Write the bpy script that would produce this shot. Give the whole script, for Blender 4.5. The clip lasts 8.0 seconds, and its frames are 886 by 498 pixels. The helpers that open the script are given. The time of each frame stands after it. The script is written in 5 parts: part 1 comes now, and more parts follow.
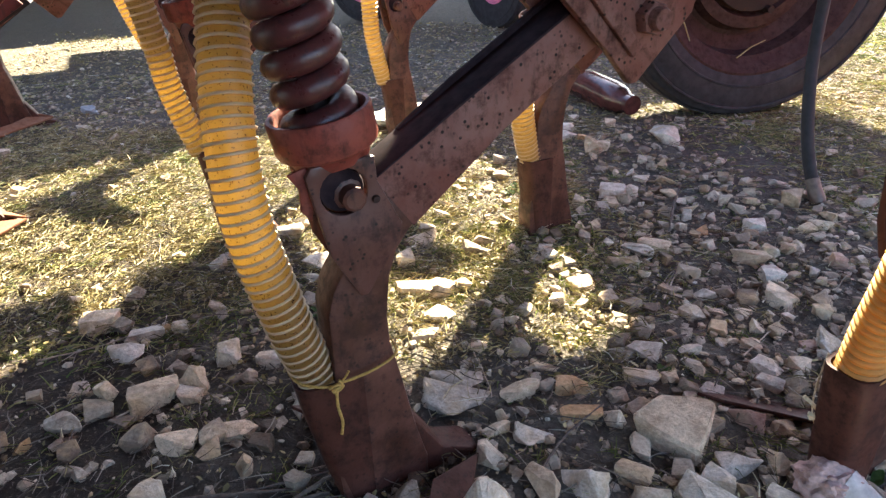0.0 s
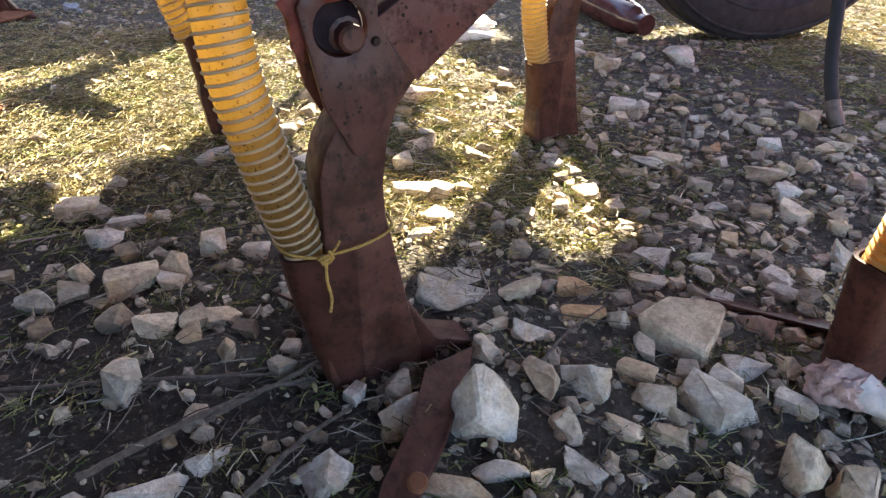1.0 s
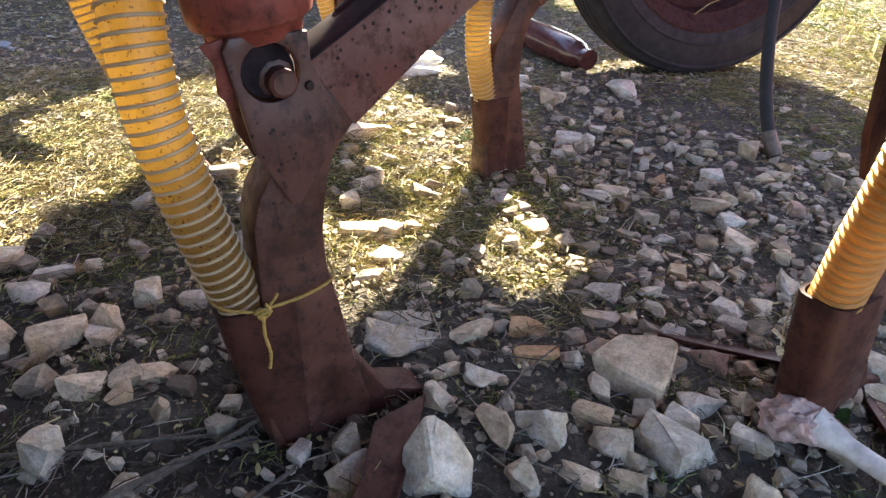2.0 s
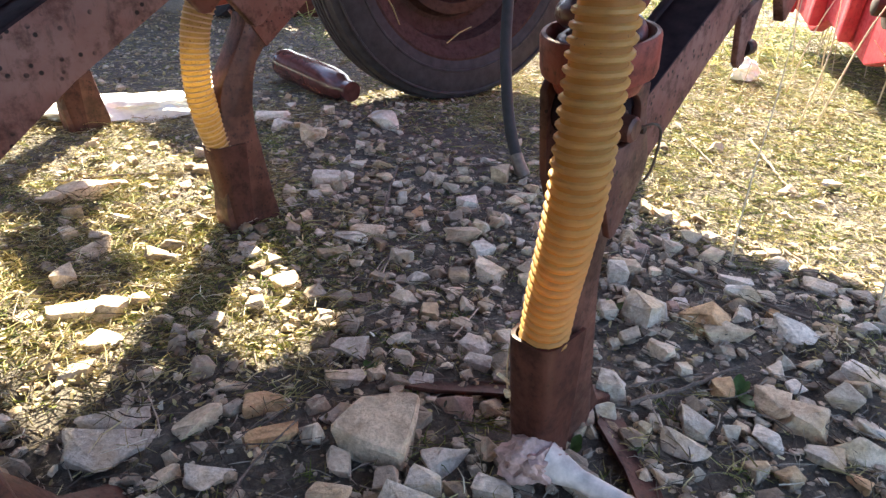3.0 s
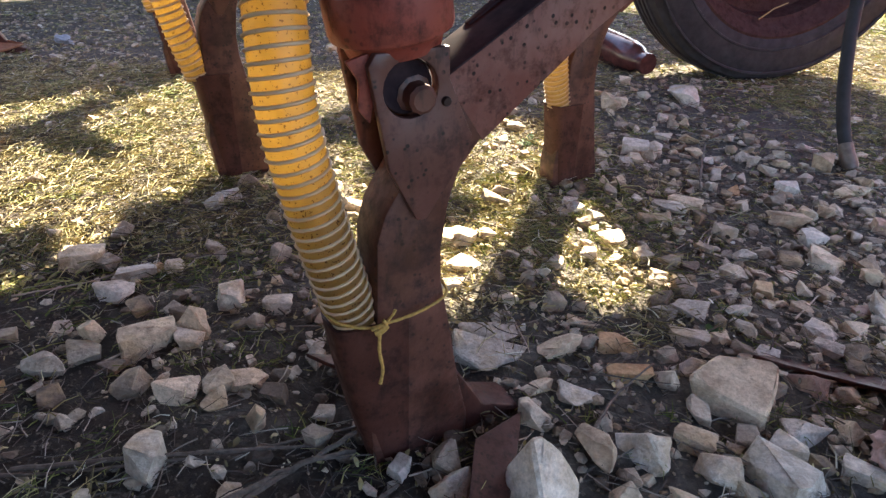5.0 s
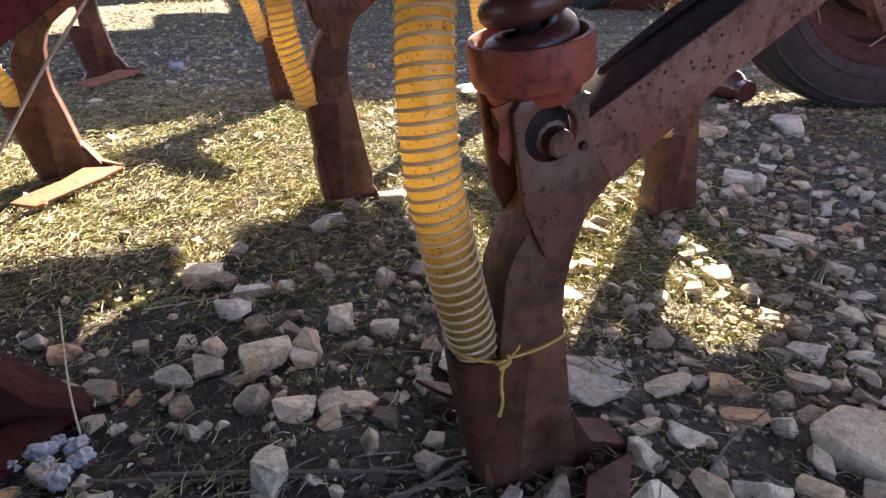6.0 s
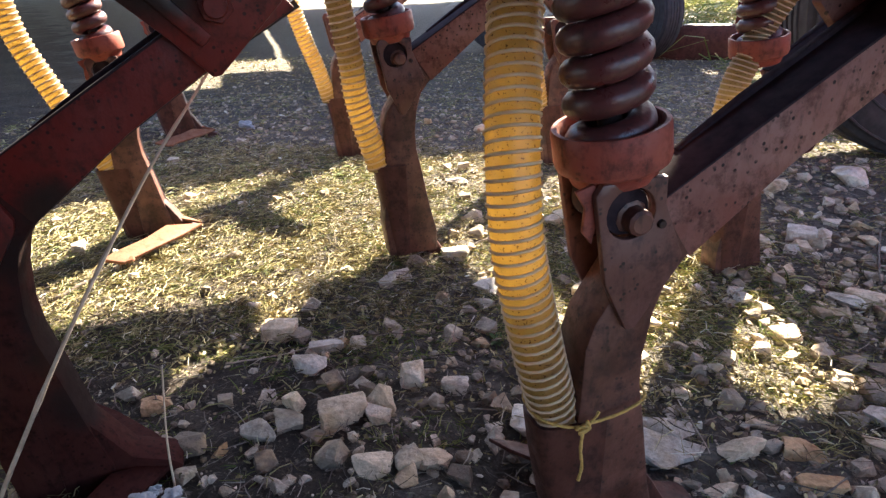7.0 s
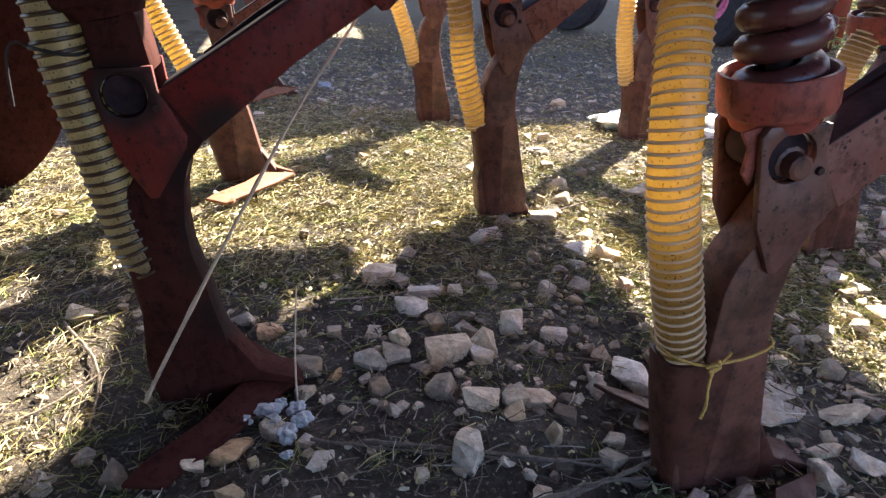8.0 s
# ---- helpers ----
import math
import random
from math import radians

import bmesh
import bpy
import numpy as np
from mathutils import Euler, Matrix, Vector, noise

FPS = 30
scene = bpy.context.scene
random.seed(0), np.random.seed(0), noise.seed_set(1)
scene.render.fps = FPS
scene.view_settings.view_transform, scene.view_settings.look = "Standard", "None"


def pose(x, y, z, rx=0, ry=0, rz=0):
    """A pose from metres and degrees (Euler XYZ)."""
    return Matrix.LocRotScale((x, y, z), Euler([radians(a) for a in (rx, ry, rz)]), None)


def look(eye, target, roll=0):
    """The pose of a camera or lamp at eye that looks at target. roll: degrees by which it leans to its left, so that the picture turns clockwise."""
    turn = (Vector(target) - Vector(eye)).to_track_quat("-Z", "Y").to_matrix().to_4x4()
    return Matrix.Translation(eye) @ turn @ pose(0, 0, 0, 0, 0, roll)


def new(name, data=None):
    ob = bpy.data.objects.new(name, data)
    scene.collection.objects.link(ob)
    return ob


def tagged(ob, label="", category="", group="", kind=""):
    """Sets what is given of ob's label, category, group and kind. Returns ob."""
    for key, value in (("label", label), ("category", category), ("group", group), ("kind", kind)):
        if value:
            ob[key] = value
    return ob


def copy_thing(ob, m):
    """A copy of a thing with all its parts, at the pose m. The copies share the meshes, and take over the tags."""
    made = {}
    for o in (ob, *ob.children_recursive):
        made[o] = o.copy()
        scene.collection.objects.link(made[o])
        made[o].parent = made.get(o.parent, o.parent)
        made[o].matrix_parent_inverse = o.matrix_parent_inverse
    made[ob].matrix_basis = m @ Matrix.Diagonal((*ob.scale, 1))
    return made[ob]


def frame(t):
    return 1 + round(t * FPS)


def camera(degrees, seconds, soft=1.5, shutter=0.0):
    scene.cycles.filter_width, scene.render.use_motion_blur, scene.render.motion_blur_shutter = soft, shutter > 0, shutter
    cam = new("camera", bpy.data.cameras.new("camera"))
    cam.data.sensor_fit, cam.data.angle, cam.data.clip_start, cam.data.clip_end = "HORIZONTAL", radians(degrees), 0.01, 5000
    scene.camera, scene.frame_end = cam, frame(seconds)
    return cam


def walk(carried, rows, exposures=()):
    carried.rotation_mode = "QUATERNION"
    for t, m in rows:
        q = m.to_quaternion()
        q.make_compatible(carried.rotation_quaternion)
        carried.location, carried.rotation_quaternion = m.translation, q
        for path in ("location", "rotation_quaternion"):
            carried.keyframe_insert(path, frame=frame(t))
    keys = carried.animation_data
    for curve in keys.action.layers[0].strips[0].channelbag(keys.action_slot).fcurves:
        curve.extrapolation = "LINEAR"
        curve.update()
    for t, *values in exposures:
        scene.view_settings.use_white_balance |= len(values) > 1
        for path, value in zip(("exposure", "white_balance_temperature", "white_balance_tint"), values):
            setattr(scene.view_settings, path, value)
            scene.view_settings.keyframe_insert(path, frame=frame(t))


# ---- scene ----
cam = camera(69.5, 8.0, 1.4)
EXPOSURE = 3.74
PATH = [
    (0, (0.019, -0.007, 0.522), (-0.026, 1.766, -0.403), -2.0),
    (0.5, (0.023, -0.007, 0.47), (-0.025, 1.664, -0.629), -1.6),
    (1, (0.011, 0.004, 0.443), (-0.014, 1.69, -0.633), 0.7),
    (1.2, (0.005, 0.008, 0.438), (-0.01, 1.704, -0.623), 1.1),
    (2.3, (0.044, 0.037, 0.445), (0.284, 1.764, -0.534), 1.8),
    (2.5, (0.071, 0.043, 0.443), (0.428, 1.752, -0.533), 2.4),
    (3, (0.133, 0.073, 0.457), (0.787, 1.727, -0.459), 2.7),
    (3.5, (0.153, 0.089, 0.477), (0.904, 1.728, -0.389), 2.0),
    (4, (0.109, 0.078, 0.483), (0.691, 1.778, -0.395), 1.4),
    (4.5, (0.011, 0.065, 0.48), (0.256, 1.821, -0.445), 1.0),
    (5, (-0.054, 0.049, 0.451), (-0.013, 1.778, -0.554), 1.8),
    (5.2, (-0.068, 0.046, 0.445), (-0.076, 1.768, -0.572), 1.9),
    (6.3, (-0.105, 0.039, 0.486), (-0.337, 1.813, -0.407), -0.9),
    (6.5, (-0.111, 0.035, 0.497), (-0.371, 1.826, -0.354), -1.5),
    (7, (-0.123, 0.02, 0.502), (-0.453, 1.808, -0.331), -1.8),
    (7.5, (-0.154, -0.01, 0.495), (-0.602, 1.734, -0.376), -2.3),
    (8, (-0.203, -0.042, 0.477), (-0.645, 1.697, -0.406), 0.7),
]
walk(cam, [(t, look(eye, target, roll)) for t, eye, target, roll in PATH], [(t, EXPOSURE + more, kelvin, tint) for t, more, kelvin, tint in ((0, 0, 6050, 12), (3.0, -0.04, 6000, 12), (3.5, -0.06, 6000, 13), (4.0, -0.26, 6000, 14), (4.5, -0.20, 6000, 14), (5.0, -0.08, 6000, 14), (6.4, -0.12, 5900, 15), (8, -0.12, 5700, 15))])

# ---- sky and sun ----
SUN_FROM = Vector((0.292, 0.956, 0.70))
world = bpy.data.worlds.new("sky")
scene.world = world
world.use_nodes = True
wn = world.node_tree.nodes
sky = wn.new("ShaderNodeTexSky")
sky.sky_type, sky.sun_disc = "NISHITA", False
sky.sun_elevation, sky.sun_rotation = radians(35), radians(17)
wn["Background"].inputs["Strength"].default_value = 0.060
world.node_tree.links.new(sky.outputs[0], wn["Background"].inputs["Color"])
sun = new("sun", bpy.data.lights.new("sun", "SUN"))
sun.data.energy, sun.data.angle, sun.data.color = 5.0, radians(0.5), (1.0, 0.86, 0.58)
sun.matrix_world = look(SUN_FROM, (0, 0, 0))


# ---- materials ----
def nodes_of(name):
    m = bpy.data.materials.new(name)
    m.use_nodes = True
    return m, m.node_tree.nodes, m.node_tree.links, m.node_tree.nodes["Principled BSDF"]


def noise_node(n, l, coord, scale, detail=4.0, rough=0.6):
    t = n.new("ShaderNodeTexNoise")
    t.inputs["Scale"].default_value, t.inputs["Detail"].default_value, t.inputs["Roughness"].default_value = scale, detail, rough
    l.new(coord, t.inputs["Vector"])
    return t.outputs["Fac"]


def ramp(n, l, fac, stops):
    r = n.new("ShaderNodeValToRGB")
    while len(r.color_ramp.elements) < len(stops):
        r.color_ramp.elements.new(0.5)
    for e, (p, c) in zip(r.color_ramp.elements, stops):
        e.position, e.color = p, (*c, 1)
    l.new(fac, r.inputs[0])
    return r.outputs[0]


def mixed(n, l, fac, a, b, mode="MIX"):
    x = n.new("ShaderNodeMix")
    x.data_type, x.blend_type = "RGBA", mode
    for k, v in ((0, fac), (6, a), (7, b)):
        if isinstance(v, (int, float)):
            x.inputs[k].default_value = v
        elif isinstance(v, tuple):
            x.inputs[k].default_value = (*v, 1)
        else:
            l.new(v, x.inputs[k])
    return x.outputs[2]


def bumped(n, l, p, height, strength, distance):
    b = n.new("ShaderNodeBump")
    b.inputs["Strength"].default_value, b.inputs["Distance"].default_value = strength, distance
    l.new(height, b.inputs["Height"])
    l.new(b.outputs[0], p.inputs["Normal"])


def worn_paint(name, paint, dust, rust, dark, dusty=0.5, rough=0.55, pits=1.0, grease=0.0, gloss=0.2):
    """Painted steel, dusty, with rust stains, small dark pits, black grease round the pivot and the knee and, with it,
    shade painted down the shank's front.
    """
    m, n, l, p = nodes_of(name)
    co = n.new("ShaderNodeTexCoord").outputs["Object"]
    big = noise_node(n, l, co, 22, 5)
    fine = noise_node(n, l, co, 160, 3)
    mid = noise_node(n, l, co, 60, 6, 0.7)
    c = mixed(n, l, ramp(n, l, big, [(0.36, (0, 0, 0)), (0.66, (dusty,) * 3)]), paint, dust)
    c = mixed(n, l, ramp(n, l, mid, [(0.5, (0, 0, 0)), (0.68, (0.85,) * 3)]), c, rust)
    p.inputs["Specular IOR Level"].default_value = gloss
    streak = n.new("ShaderNodeMapping")
    streak.inputs["Scale"].default_value = (1, 1, 0.3)
    l.new(co, streak.inputs["Vector"])
    runs = noise_node(n, l, streak.outputs[0], 95, 5, 0.7)
    c = mixed(n, l, ramp(n, l, runs, [(0.54, (0, 0, 0)), (0.70, (0.6,) * 3)]), c, dark)
    cells = n.new("ShaderNodeTexVoronoi")
    cells.inputs["Scale"].default_value = 165
    l.new(co, cells.inputs["Vector"])
    dot = ramp(n, l, cells.outputs["Distance"], [(0.20, (pits,) * 3), (0.30, (0, 0, 0))])
    some = ramp(n, l, noise_node(n, l, co, 48, 2), [(0.47, (0, 0, 0)), (0.56, (1, 1, 1))])
    c = mixed(n, l, mixed(n, l, 1.0, dot, some, "MULTIPLY"), c, dark)
    if grease:
        # the last two places paint the shank front's shade, the others are grease
        for place, reach in (((0.145, -0.026, 0.334), 0.038), ((0.222, -0.02, 0.300), 0.034), ((0.197, -0.02, 0.255), 0.036), ((0.195, -0.02, 0.205), 0.036), ((0.36, -0.03, 0.47), 0.05), ((0.188, 0, 0.16), 0.04), ((0.198, 0, 0.10), 0.045)):
            away = n.new("ShaderNodeVectorMath")
            away.operation = "DISTANCE"
            l.new(co, away.inputs[0])
            away.inputs[1].default_value = place
            wob = n.new("ShaderNodeMath")
            wob.operation = "MULTIPLY_ADD"
            l.new(mid, wob.inputs[0])
            wob.inputs[1].default_value = 0.03
            l.new(away.outputs["Value"], wob.inputs[2])
            c = mixed(n, l, ramp(n, l, wob.outputs[0], [(reach, (grease,) * 3), (reach + 0.016, (0, 0, 0))]), c, (0.018, 0.012, 0.011))
    l.new(c, p.inputs["Base Color"])
    l.new(ramp(n, l, mid, [(0.3, (rough - 0.12,) * 3), (0.7, (rough + 0.25,) * 3)]), p.inputs["Roughness"])
    h = mixed(n, l, 0.5, fine, mid)
    bumped(n, l, p, h, 0.35, 0.002)
    return m


STEEL = worn_paint("rusted_red_steel", (0.150, 0.056, 0.043), (0.245, 0.138, 0.112), (0.050, 0.018, 0.012), (0.018, 0.010, 0.008), 0.65, 0.5)
LUG = worn_paint("brown_red_steel", (0.082, 0.031, 0.024), (0.130, 0.060, 0.048), (0.036, 0.014, 0.010), (0.012, 0.007, 0.006), 0.7, 0.42, 1.0, 0.0, 0.35)
SHANK = worn_paint("brown_rusted_steel", (0.050, 0.018, 0.012), (0.165, 0.070, 0.050), (0.026, 0.011, 0.008), (0.010, 0.006, 0.005), 0.8, 0.42, 0.7, 0.0, 0.35)
SHOE = worn_paint("dark_rusted_steel", (0.056, 0.019, 0.013), (0.115, 0.047, 0.034), (0.024, 0.010, 0.008), (0.008, 0.005, 0.004), 0.5, 0.5, 0.5)
CUP = worn_paint("chipped_red_paint", (0.22, 0.048, 0.032), (0.26, 0.10, 0.072), (0.085, 0.026, 0.017), (0.03, 0.012, 0.010), 0.45, 0.45, 0.5)
RED = worn_paint("red_paint", (0.118, 0.014, 0.011), (0.12, 0.028, 0.023), (0.050, 0.012, 0.009), (0.014, 0.008, 0.008), 0.45, 0.45, 0.8, 0.95)
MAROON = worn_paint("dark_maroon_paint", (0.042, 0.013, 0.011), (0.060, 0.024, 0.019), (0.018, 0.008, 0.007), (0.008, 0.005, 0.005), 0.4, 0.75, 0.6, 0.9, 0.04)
ORANGE = worn_paint("bright_rust", (0.17, 0.068, 0.032), (0.21, 0.105, 0.060), (0.12, 0.042, 0.018), (0.08, 0.03, 0.02), 0.5, 0.6, 0.3)
SPRING = worn_paint("spring_steel", (0.065, 0.016, 0.016), (0.10, 0.036, 0.034), (0.030, 0.009, 0.009), (0.012, 0.007, 0.007), 0.5, 0.32, 0.4, 0.0, 0.5)
DARK = worn_paint("greasy_steel_and_shade", (0.022, 0.013, 0.012), (0.045, 0.027, 0.022), (0.05, 0.022, 0.014), (0.01, 0.008, 0.008), 0.4, 0.5, 0.3)
BRIGHTRED = worn_paint("bright_red_paint", (0.42, 0.022, 0.045), (0.5, 0.12, 0.12), (0.28, 0.03, 0.04), (0.05, 0.02, 0.02), 0.35, 0.45, 0.2)
PINK = worn_paint("pink_paint", (0.75, 0.20, 0.35), (0.7, 0.4, 0.45), (0.5, 0.10, 0.2), (0.2, 0.1, 0.1), 0.3, 0.5, 0.1)
BLUE = worn_paint("blue_grey_paint", (0.10, 0.14, 0.19), (0.2, 0.22, 0.24), (0.08, 0.07, 0.06), (0.03, 0.03, 0.03), 0.4, 0.5, 0.3)
RIMM = worn_paint("dull_rim_paint", (0.042, 0.017, 0.014), (0.070, 0.036, 0.030), (0.024, 0.011, 0.010), (0.018, 0.010, 0.009), 0.7, 0.65, 0.3)


# near-black that paints the arm top's shade and the greasy pivot bush
GREASE_SHADE, g_n, g_l, g_p = nodes_of("black_grease_shade")
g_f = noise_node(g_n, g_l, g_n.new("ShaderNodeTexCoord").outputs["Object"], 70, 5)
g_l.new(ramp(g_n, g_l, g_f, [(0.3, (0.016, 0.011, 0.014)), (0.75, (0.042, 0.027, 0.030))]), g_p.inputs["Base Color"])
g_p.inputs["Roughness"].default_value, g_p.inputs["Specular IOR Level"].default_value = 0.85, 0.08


def plastic_hose(name, wall, dirt, glow, through_part, rough=0.4, specks=0.62):
    """Milky hose wall that lets daylight through, with dirt flecks."""
    m, n, l, p = nodes_of(name)
    co = n.new("ShaderNodeTexCoord").outputs["Object"]
    blot = noise_node(n, l, co, 45, 4)
    fleck = noise_node(n, l, co, 420, 2)
    stain = ramp(n, l, blot, [(0.4, (0, 0, 0)), (0.75, (0.7,) * 3)])
    spots = ramp(n, l, fleck, [(specks, (0, 0, 0)), (specks + 0.04, (0.9,) * 3)])
    c = mixed(n, l, spots, mixed(n, l, stain, wall, dirt), (0.06, 0.03, 0.015))
    l.new(c, p.inputs["Base Color"])
    p.inputs["Roughness"].default_value = rough
    tr = n.new("ShaderNodeBsdfTranslucent")
    l.new(mixed(n, l, spots, mixed(n, l, stain, glow, tuple(0.7 * v for v in glow)), (0.10, 0.04, 0.01)), tr.inputs["Color"])
    mx = n.new("ShaderNodeMixShader")
    mx.inputs[0].default_value = through_part
    l.new(p.outputs[0], mx.inputs[1])
    l.new(tr.outputs[0], mx.inputs[2])
    l.new(mx.outputs[0], n["Material Output"].inputs["Surface"])
    return m


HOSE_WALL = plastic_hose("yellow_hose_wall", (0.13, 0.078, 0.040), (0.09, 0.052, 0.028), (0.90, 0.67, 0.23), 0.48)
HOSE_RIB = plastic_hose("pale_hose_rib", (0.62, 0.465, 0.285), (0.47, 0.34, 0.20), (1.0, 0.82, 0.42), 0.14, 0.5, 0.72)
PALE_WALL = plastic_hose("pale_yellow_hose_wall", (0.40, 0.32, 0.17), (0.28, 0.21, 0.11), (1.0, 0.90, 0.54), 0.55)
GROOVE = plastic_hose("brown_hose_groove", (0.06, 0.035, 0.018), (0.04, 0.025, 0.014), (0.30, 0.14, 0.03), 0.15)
TAN_WALL = plastic_hose("tan_hose_wall", (0.34, 0.205, 0.075), (0.25, 0.15, 0.055), (1.0, 0.62, 0.13), 0.50, 0.4, 0.72)
TAN_RIB = plastic_hose("tan_hose_rib", (0.50, 0.325, 0.130), (0.37, 0.235, 0.095), (1.0, 0.76, 0.26), 0.55, 0.4, 0.74)


def plain(name, colour, rough=0.6, scale=80, spread=0.25, bump=0.2, dist=0.002):
    m, n, l, p = nodes_of(name)
    co = n.new("ShaderNodeTexCoord").outputs["Object"]
    f = noise_node(n, l, co, scale, 5)
    lo, hi = (tuple(v * k for v in colour) for k in (1 - spread, 1 + spread))
    l.new(ramp(n, l, f, [(0.3, lo), (0.7, hi)]), p.inputs["Base Color"])
    p.inputs["Roughness"].default_value = rough
    bumped(n, l, p, f, bump, dist)
    return m


RUBBER = plain("tyre_rubber", (0.026, 0.022, 0.025), 0.85, 40, 0.5, 0.3, 0.003)
BLACK_TUBE = plain("black_rubber_tube", (0.016, 0.015, 0.016), 0.75, 60, 0.4)
FITTING = plain("steel_fitting", (0.13, 0.10, 0.08), 0.45, 90, 0.3)
TWINE = plain("yellow_twine", (0.40, 0.25, 0.06), 0.8, 400, 0.35)
PALE_STRING = plain("pale_string", (0.62, 0.52, 0.34), 0.8, 300, 0.3)
SCRAP = plain("bluish_white_plastic", (0.30, 0.31, 0.32), 0.5, 90, 0.25, 0.6, 0.004)
BAG = plain("white_plastic", (0.80, 0.78, 0.70), 0.5, 60, 0.12, 0.5, 0.004)
BLEACHED = plain("pale_bone", (0.56, 0.50, 0.46), 0.7, 70, 0.3, 0.4, 0.003)
PINKISH = plain("pinkish_crust", (0.42, 0.28, 0.24), 0.8, 130, 0.4, 0.6, 0.004)
BOTTLE = plain("brown_bottle", (0.085, 0.03, 0.026), 0.2, 40, 0.35, 0.1)
STALK = plain("dry_stalk", (0.56, 0.46, 0.32), 0.8, 120, 0.3)
CANE = plain("bare_cane", (0.42, 0.33, 0.24), 0.7, 90, 0.3)
BARK = plain("dark_bark", (0.10, 0.075, 0.058), 0.9, 150, 0.45, 0.6, 0.004)


def islands(name, stops, rough=0.8, lit_through=0.0):
    """A colour for each loose piece of one mesh."""
    m, n, l, p = nodes_of(name)
    g = n.new("ShaderNodeNewGeometry")
    c = ramp(n, l, g.outputs["Random Per Island"], stops)
    co = n.new("ShaderNodeTexCoord").outputs["Object"]
    f = noise_node(n, l, co, 240, 3)
    c = mixed(n, l, 1.0, c, ramp(n, l, f, [(0.25, (0.7,) * 3), (0.75, (1.15,) * 3)]), "MULTIPLY")
    l.new(c, p.inputs["Base Color"])
    p.inputs["Roughness"].default_value = rough
    if lit_through:
        tr = n.new("ShaderNodeBsdfTranslucent")
        l.new(c, tr.inputs["Color"])
        mx = n.new("ShaderNodeMixShader")
        mx.inputs[0].default_value = lit_through
        l.new(p.outputs[0], mx.inputs[1])
        l.new(tr.outputs[0], mx.inputs[2])
        l.new(mx.outputs[0], n["Material Output"].inputs["Surface"])
    return m


STRAW = islands("dry_straw", [(0.0, (0.05, 0.040, 0.024)), (0.35, (0.18, 0.145, 0.056)), (0.68, (0.38, 0.31, 0.125)), (0.92, (0.58, 0.50, 0.25)), (1.0, (0.76, 0.73, 0.60))], 0.75, 0.25)
GRASS = islands("grass_blades", [(0.0, (0.08, 0.115, 0.028)), (0.40, (0.19, 0.235, 0.050)), (0.70, (0.40, 0.39, 0.12)), (1.0, (0.60, 0.54, 0.25))], 0.6, 0.4)
LEAF = islands("herb_leaves", [(0.0, (0.10, 0.18, 0.05)), (1.0, (0.16, 0.25, 0.08))], 0.55, 0.3)
TWIGS = islands("grey_twigs", [(0.0, (0.05, 0.037, 0.028)), (0.55, (0.15, 0.115, 0.088)), (1.0, (0.46, 0.39, 0.30))], 0.85)


def stone_material(name, a, b, stain, per_island=False):
    m, n, l, p = nodes_of(name)
    co = n.new("ShaderNodeTexCoord").outputs["Object"]
    rnd = n.new("ShaderNodeNewGeometry").outputs["Random Per Island"] if per_island else n.new("ShaderNodeObjectInfo").outputs["Random"]
    place = n.new("ShaderNodeNewGeometry").outputs["Position"]
    f1 = noise_node(n, l, place, 30, 5, 0.65)
    f2 = noise_node(n, l, place, 150, 6, 0.75)
    f3 = noise_node(n, l, place, 75, 3, 0.6)
    base = mixed(n, l, rnd, a, b)
    base = mixed(n, l, ramp(n, l, f1, [(0.45, (0, 0, 0)), (0.68, (0.75,) * 3)]), base, stain)
    f4 = noise_node(n, l, place, 17, 4, 0.6)
    base = mixed(n, l, ramp(n, l, f4, [(0.50, (0, 0, 0)), (0.64, (0.6,) * 3)]), base, (0.52, 0.365, 0.185))
    base = mixed(n, l, ramp(n, l, f3, [(0.60, (0, 0, 0)), (0.72, (0.6,) * 3)]), base, (0.16, 0.12, 0.085))
    base = mixed(n, l, 1.0, base, ramp(n, l, f2, [(0.28, (0.60,) * 3), (0.62, (1.18,) * 3)]), "MULTIPLY")
    l.new(base, p.inputs["Base Color"])
    p.inputs["Roughness"].default_value = 0.85
    bumped(n, l, p, mixed(n, l, 0.45, f3, f2), 0.75, 0.006)
    return m


STONE = {
    "g": stone_material("grey_limestone", (0.46, 0.395, 0.315), (0.76, 0.665, 0.545), (0.25, 0.185, 0.12)),
    "t": stone_material("tan_limestone", (0.52, 0.395, 0.262), (0.75, 0.60, 0.425), (0.27, 0.172, 0.095)),
    "o": stone_material("ochre_stone", (0.48, 0.275, 0.115), (0.56, 0.355, 0.185), (0.28, 0.145, 0.065)),
    "r": stone_material("reddish_stone", (0.36, 0.230, 0.170), (0.46, 0.305, 0.230), (0.24, 0.120, 0.085)),
    "w": stone_material("pale_limestone", (0.66, 0.575, 0.465), (0.80, 0.715, 0.60), (0.44, 0.31, 0.18)),
}
GRAVEL = stone_material("mixed_gravel", (0.12, 0.086, 0.058), (0.62, 0.52, 0.39), (0.20, 0.135, 0.088), True)


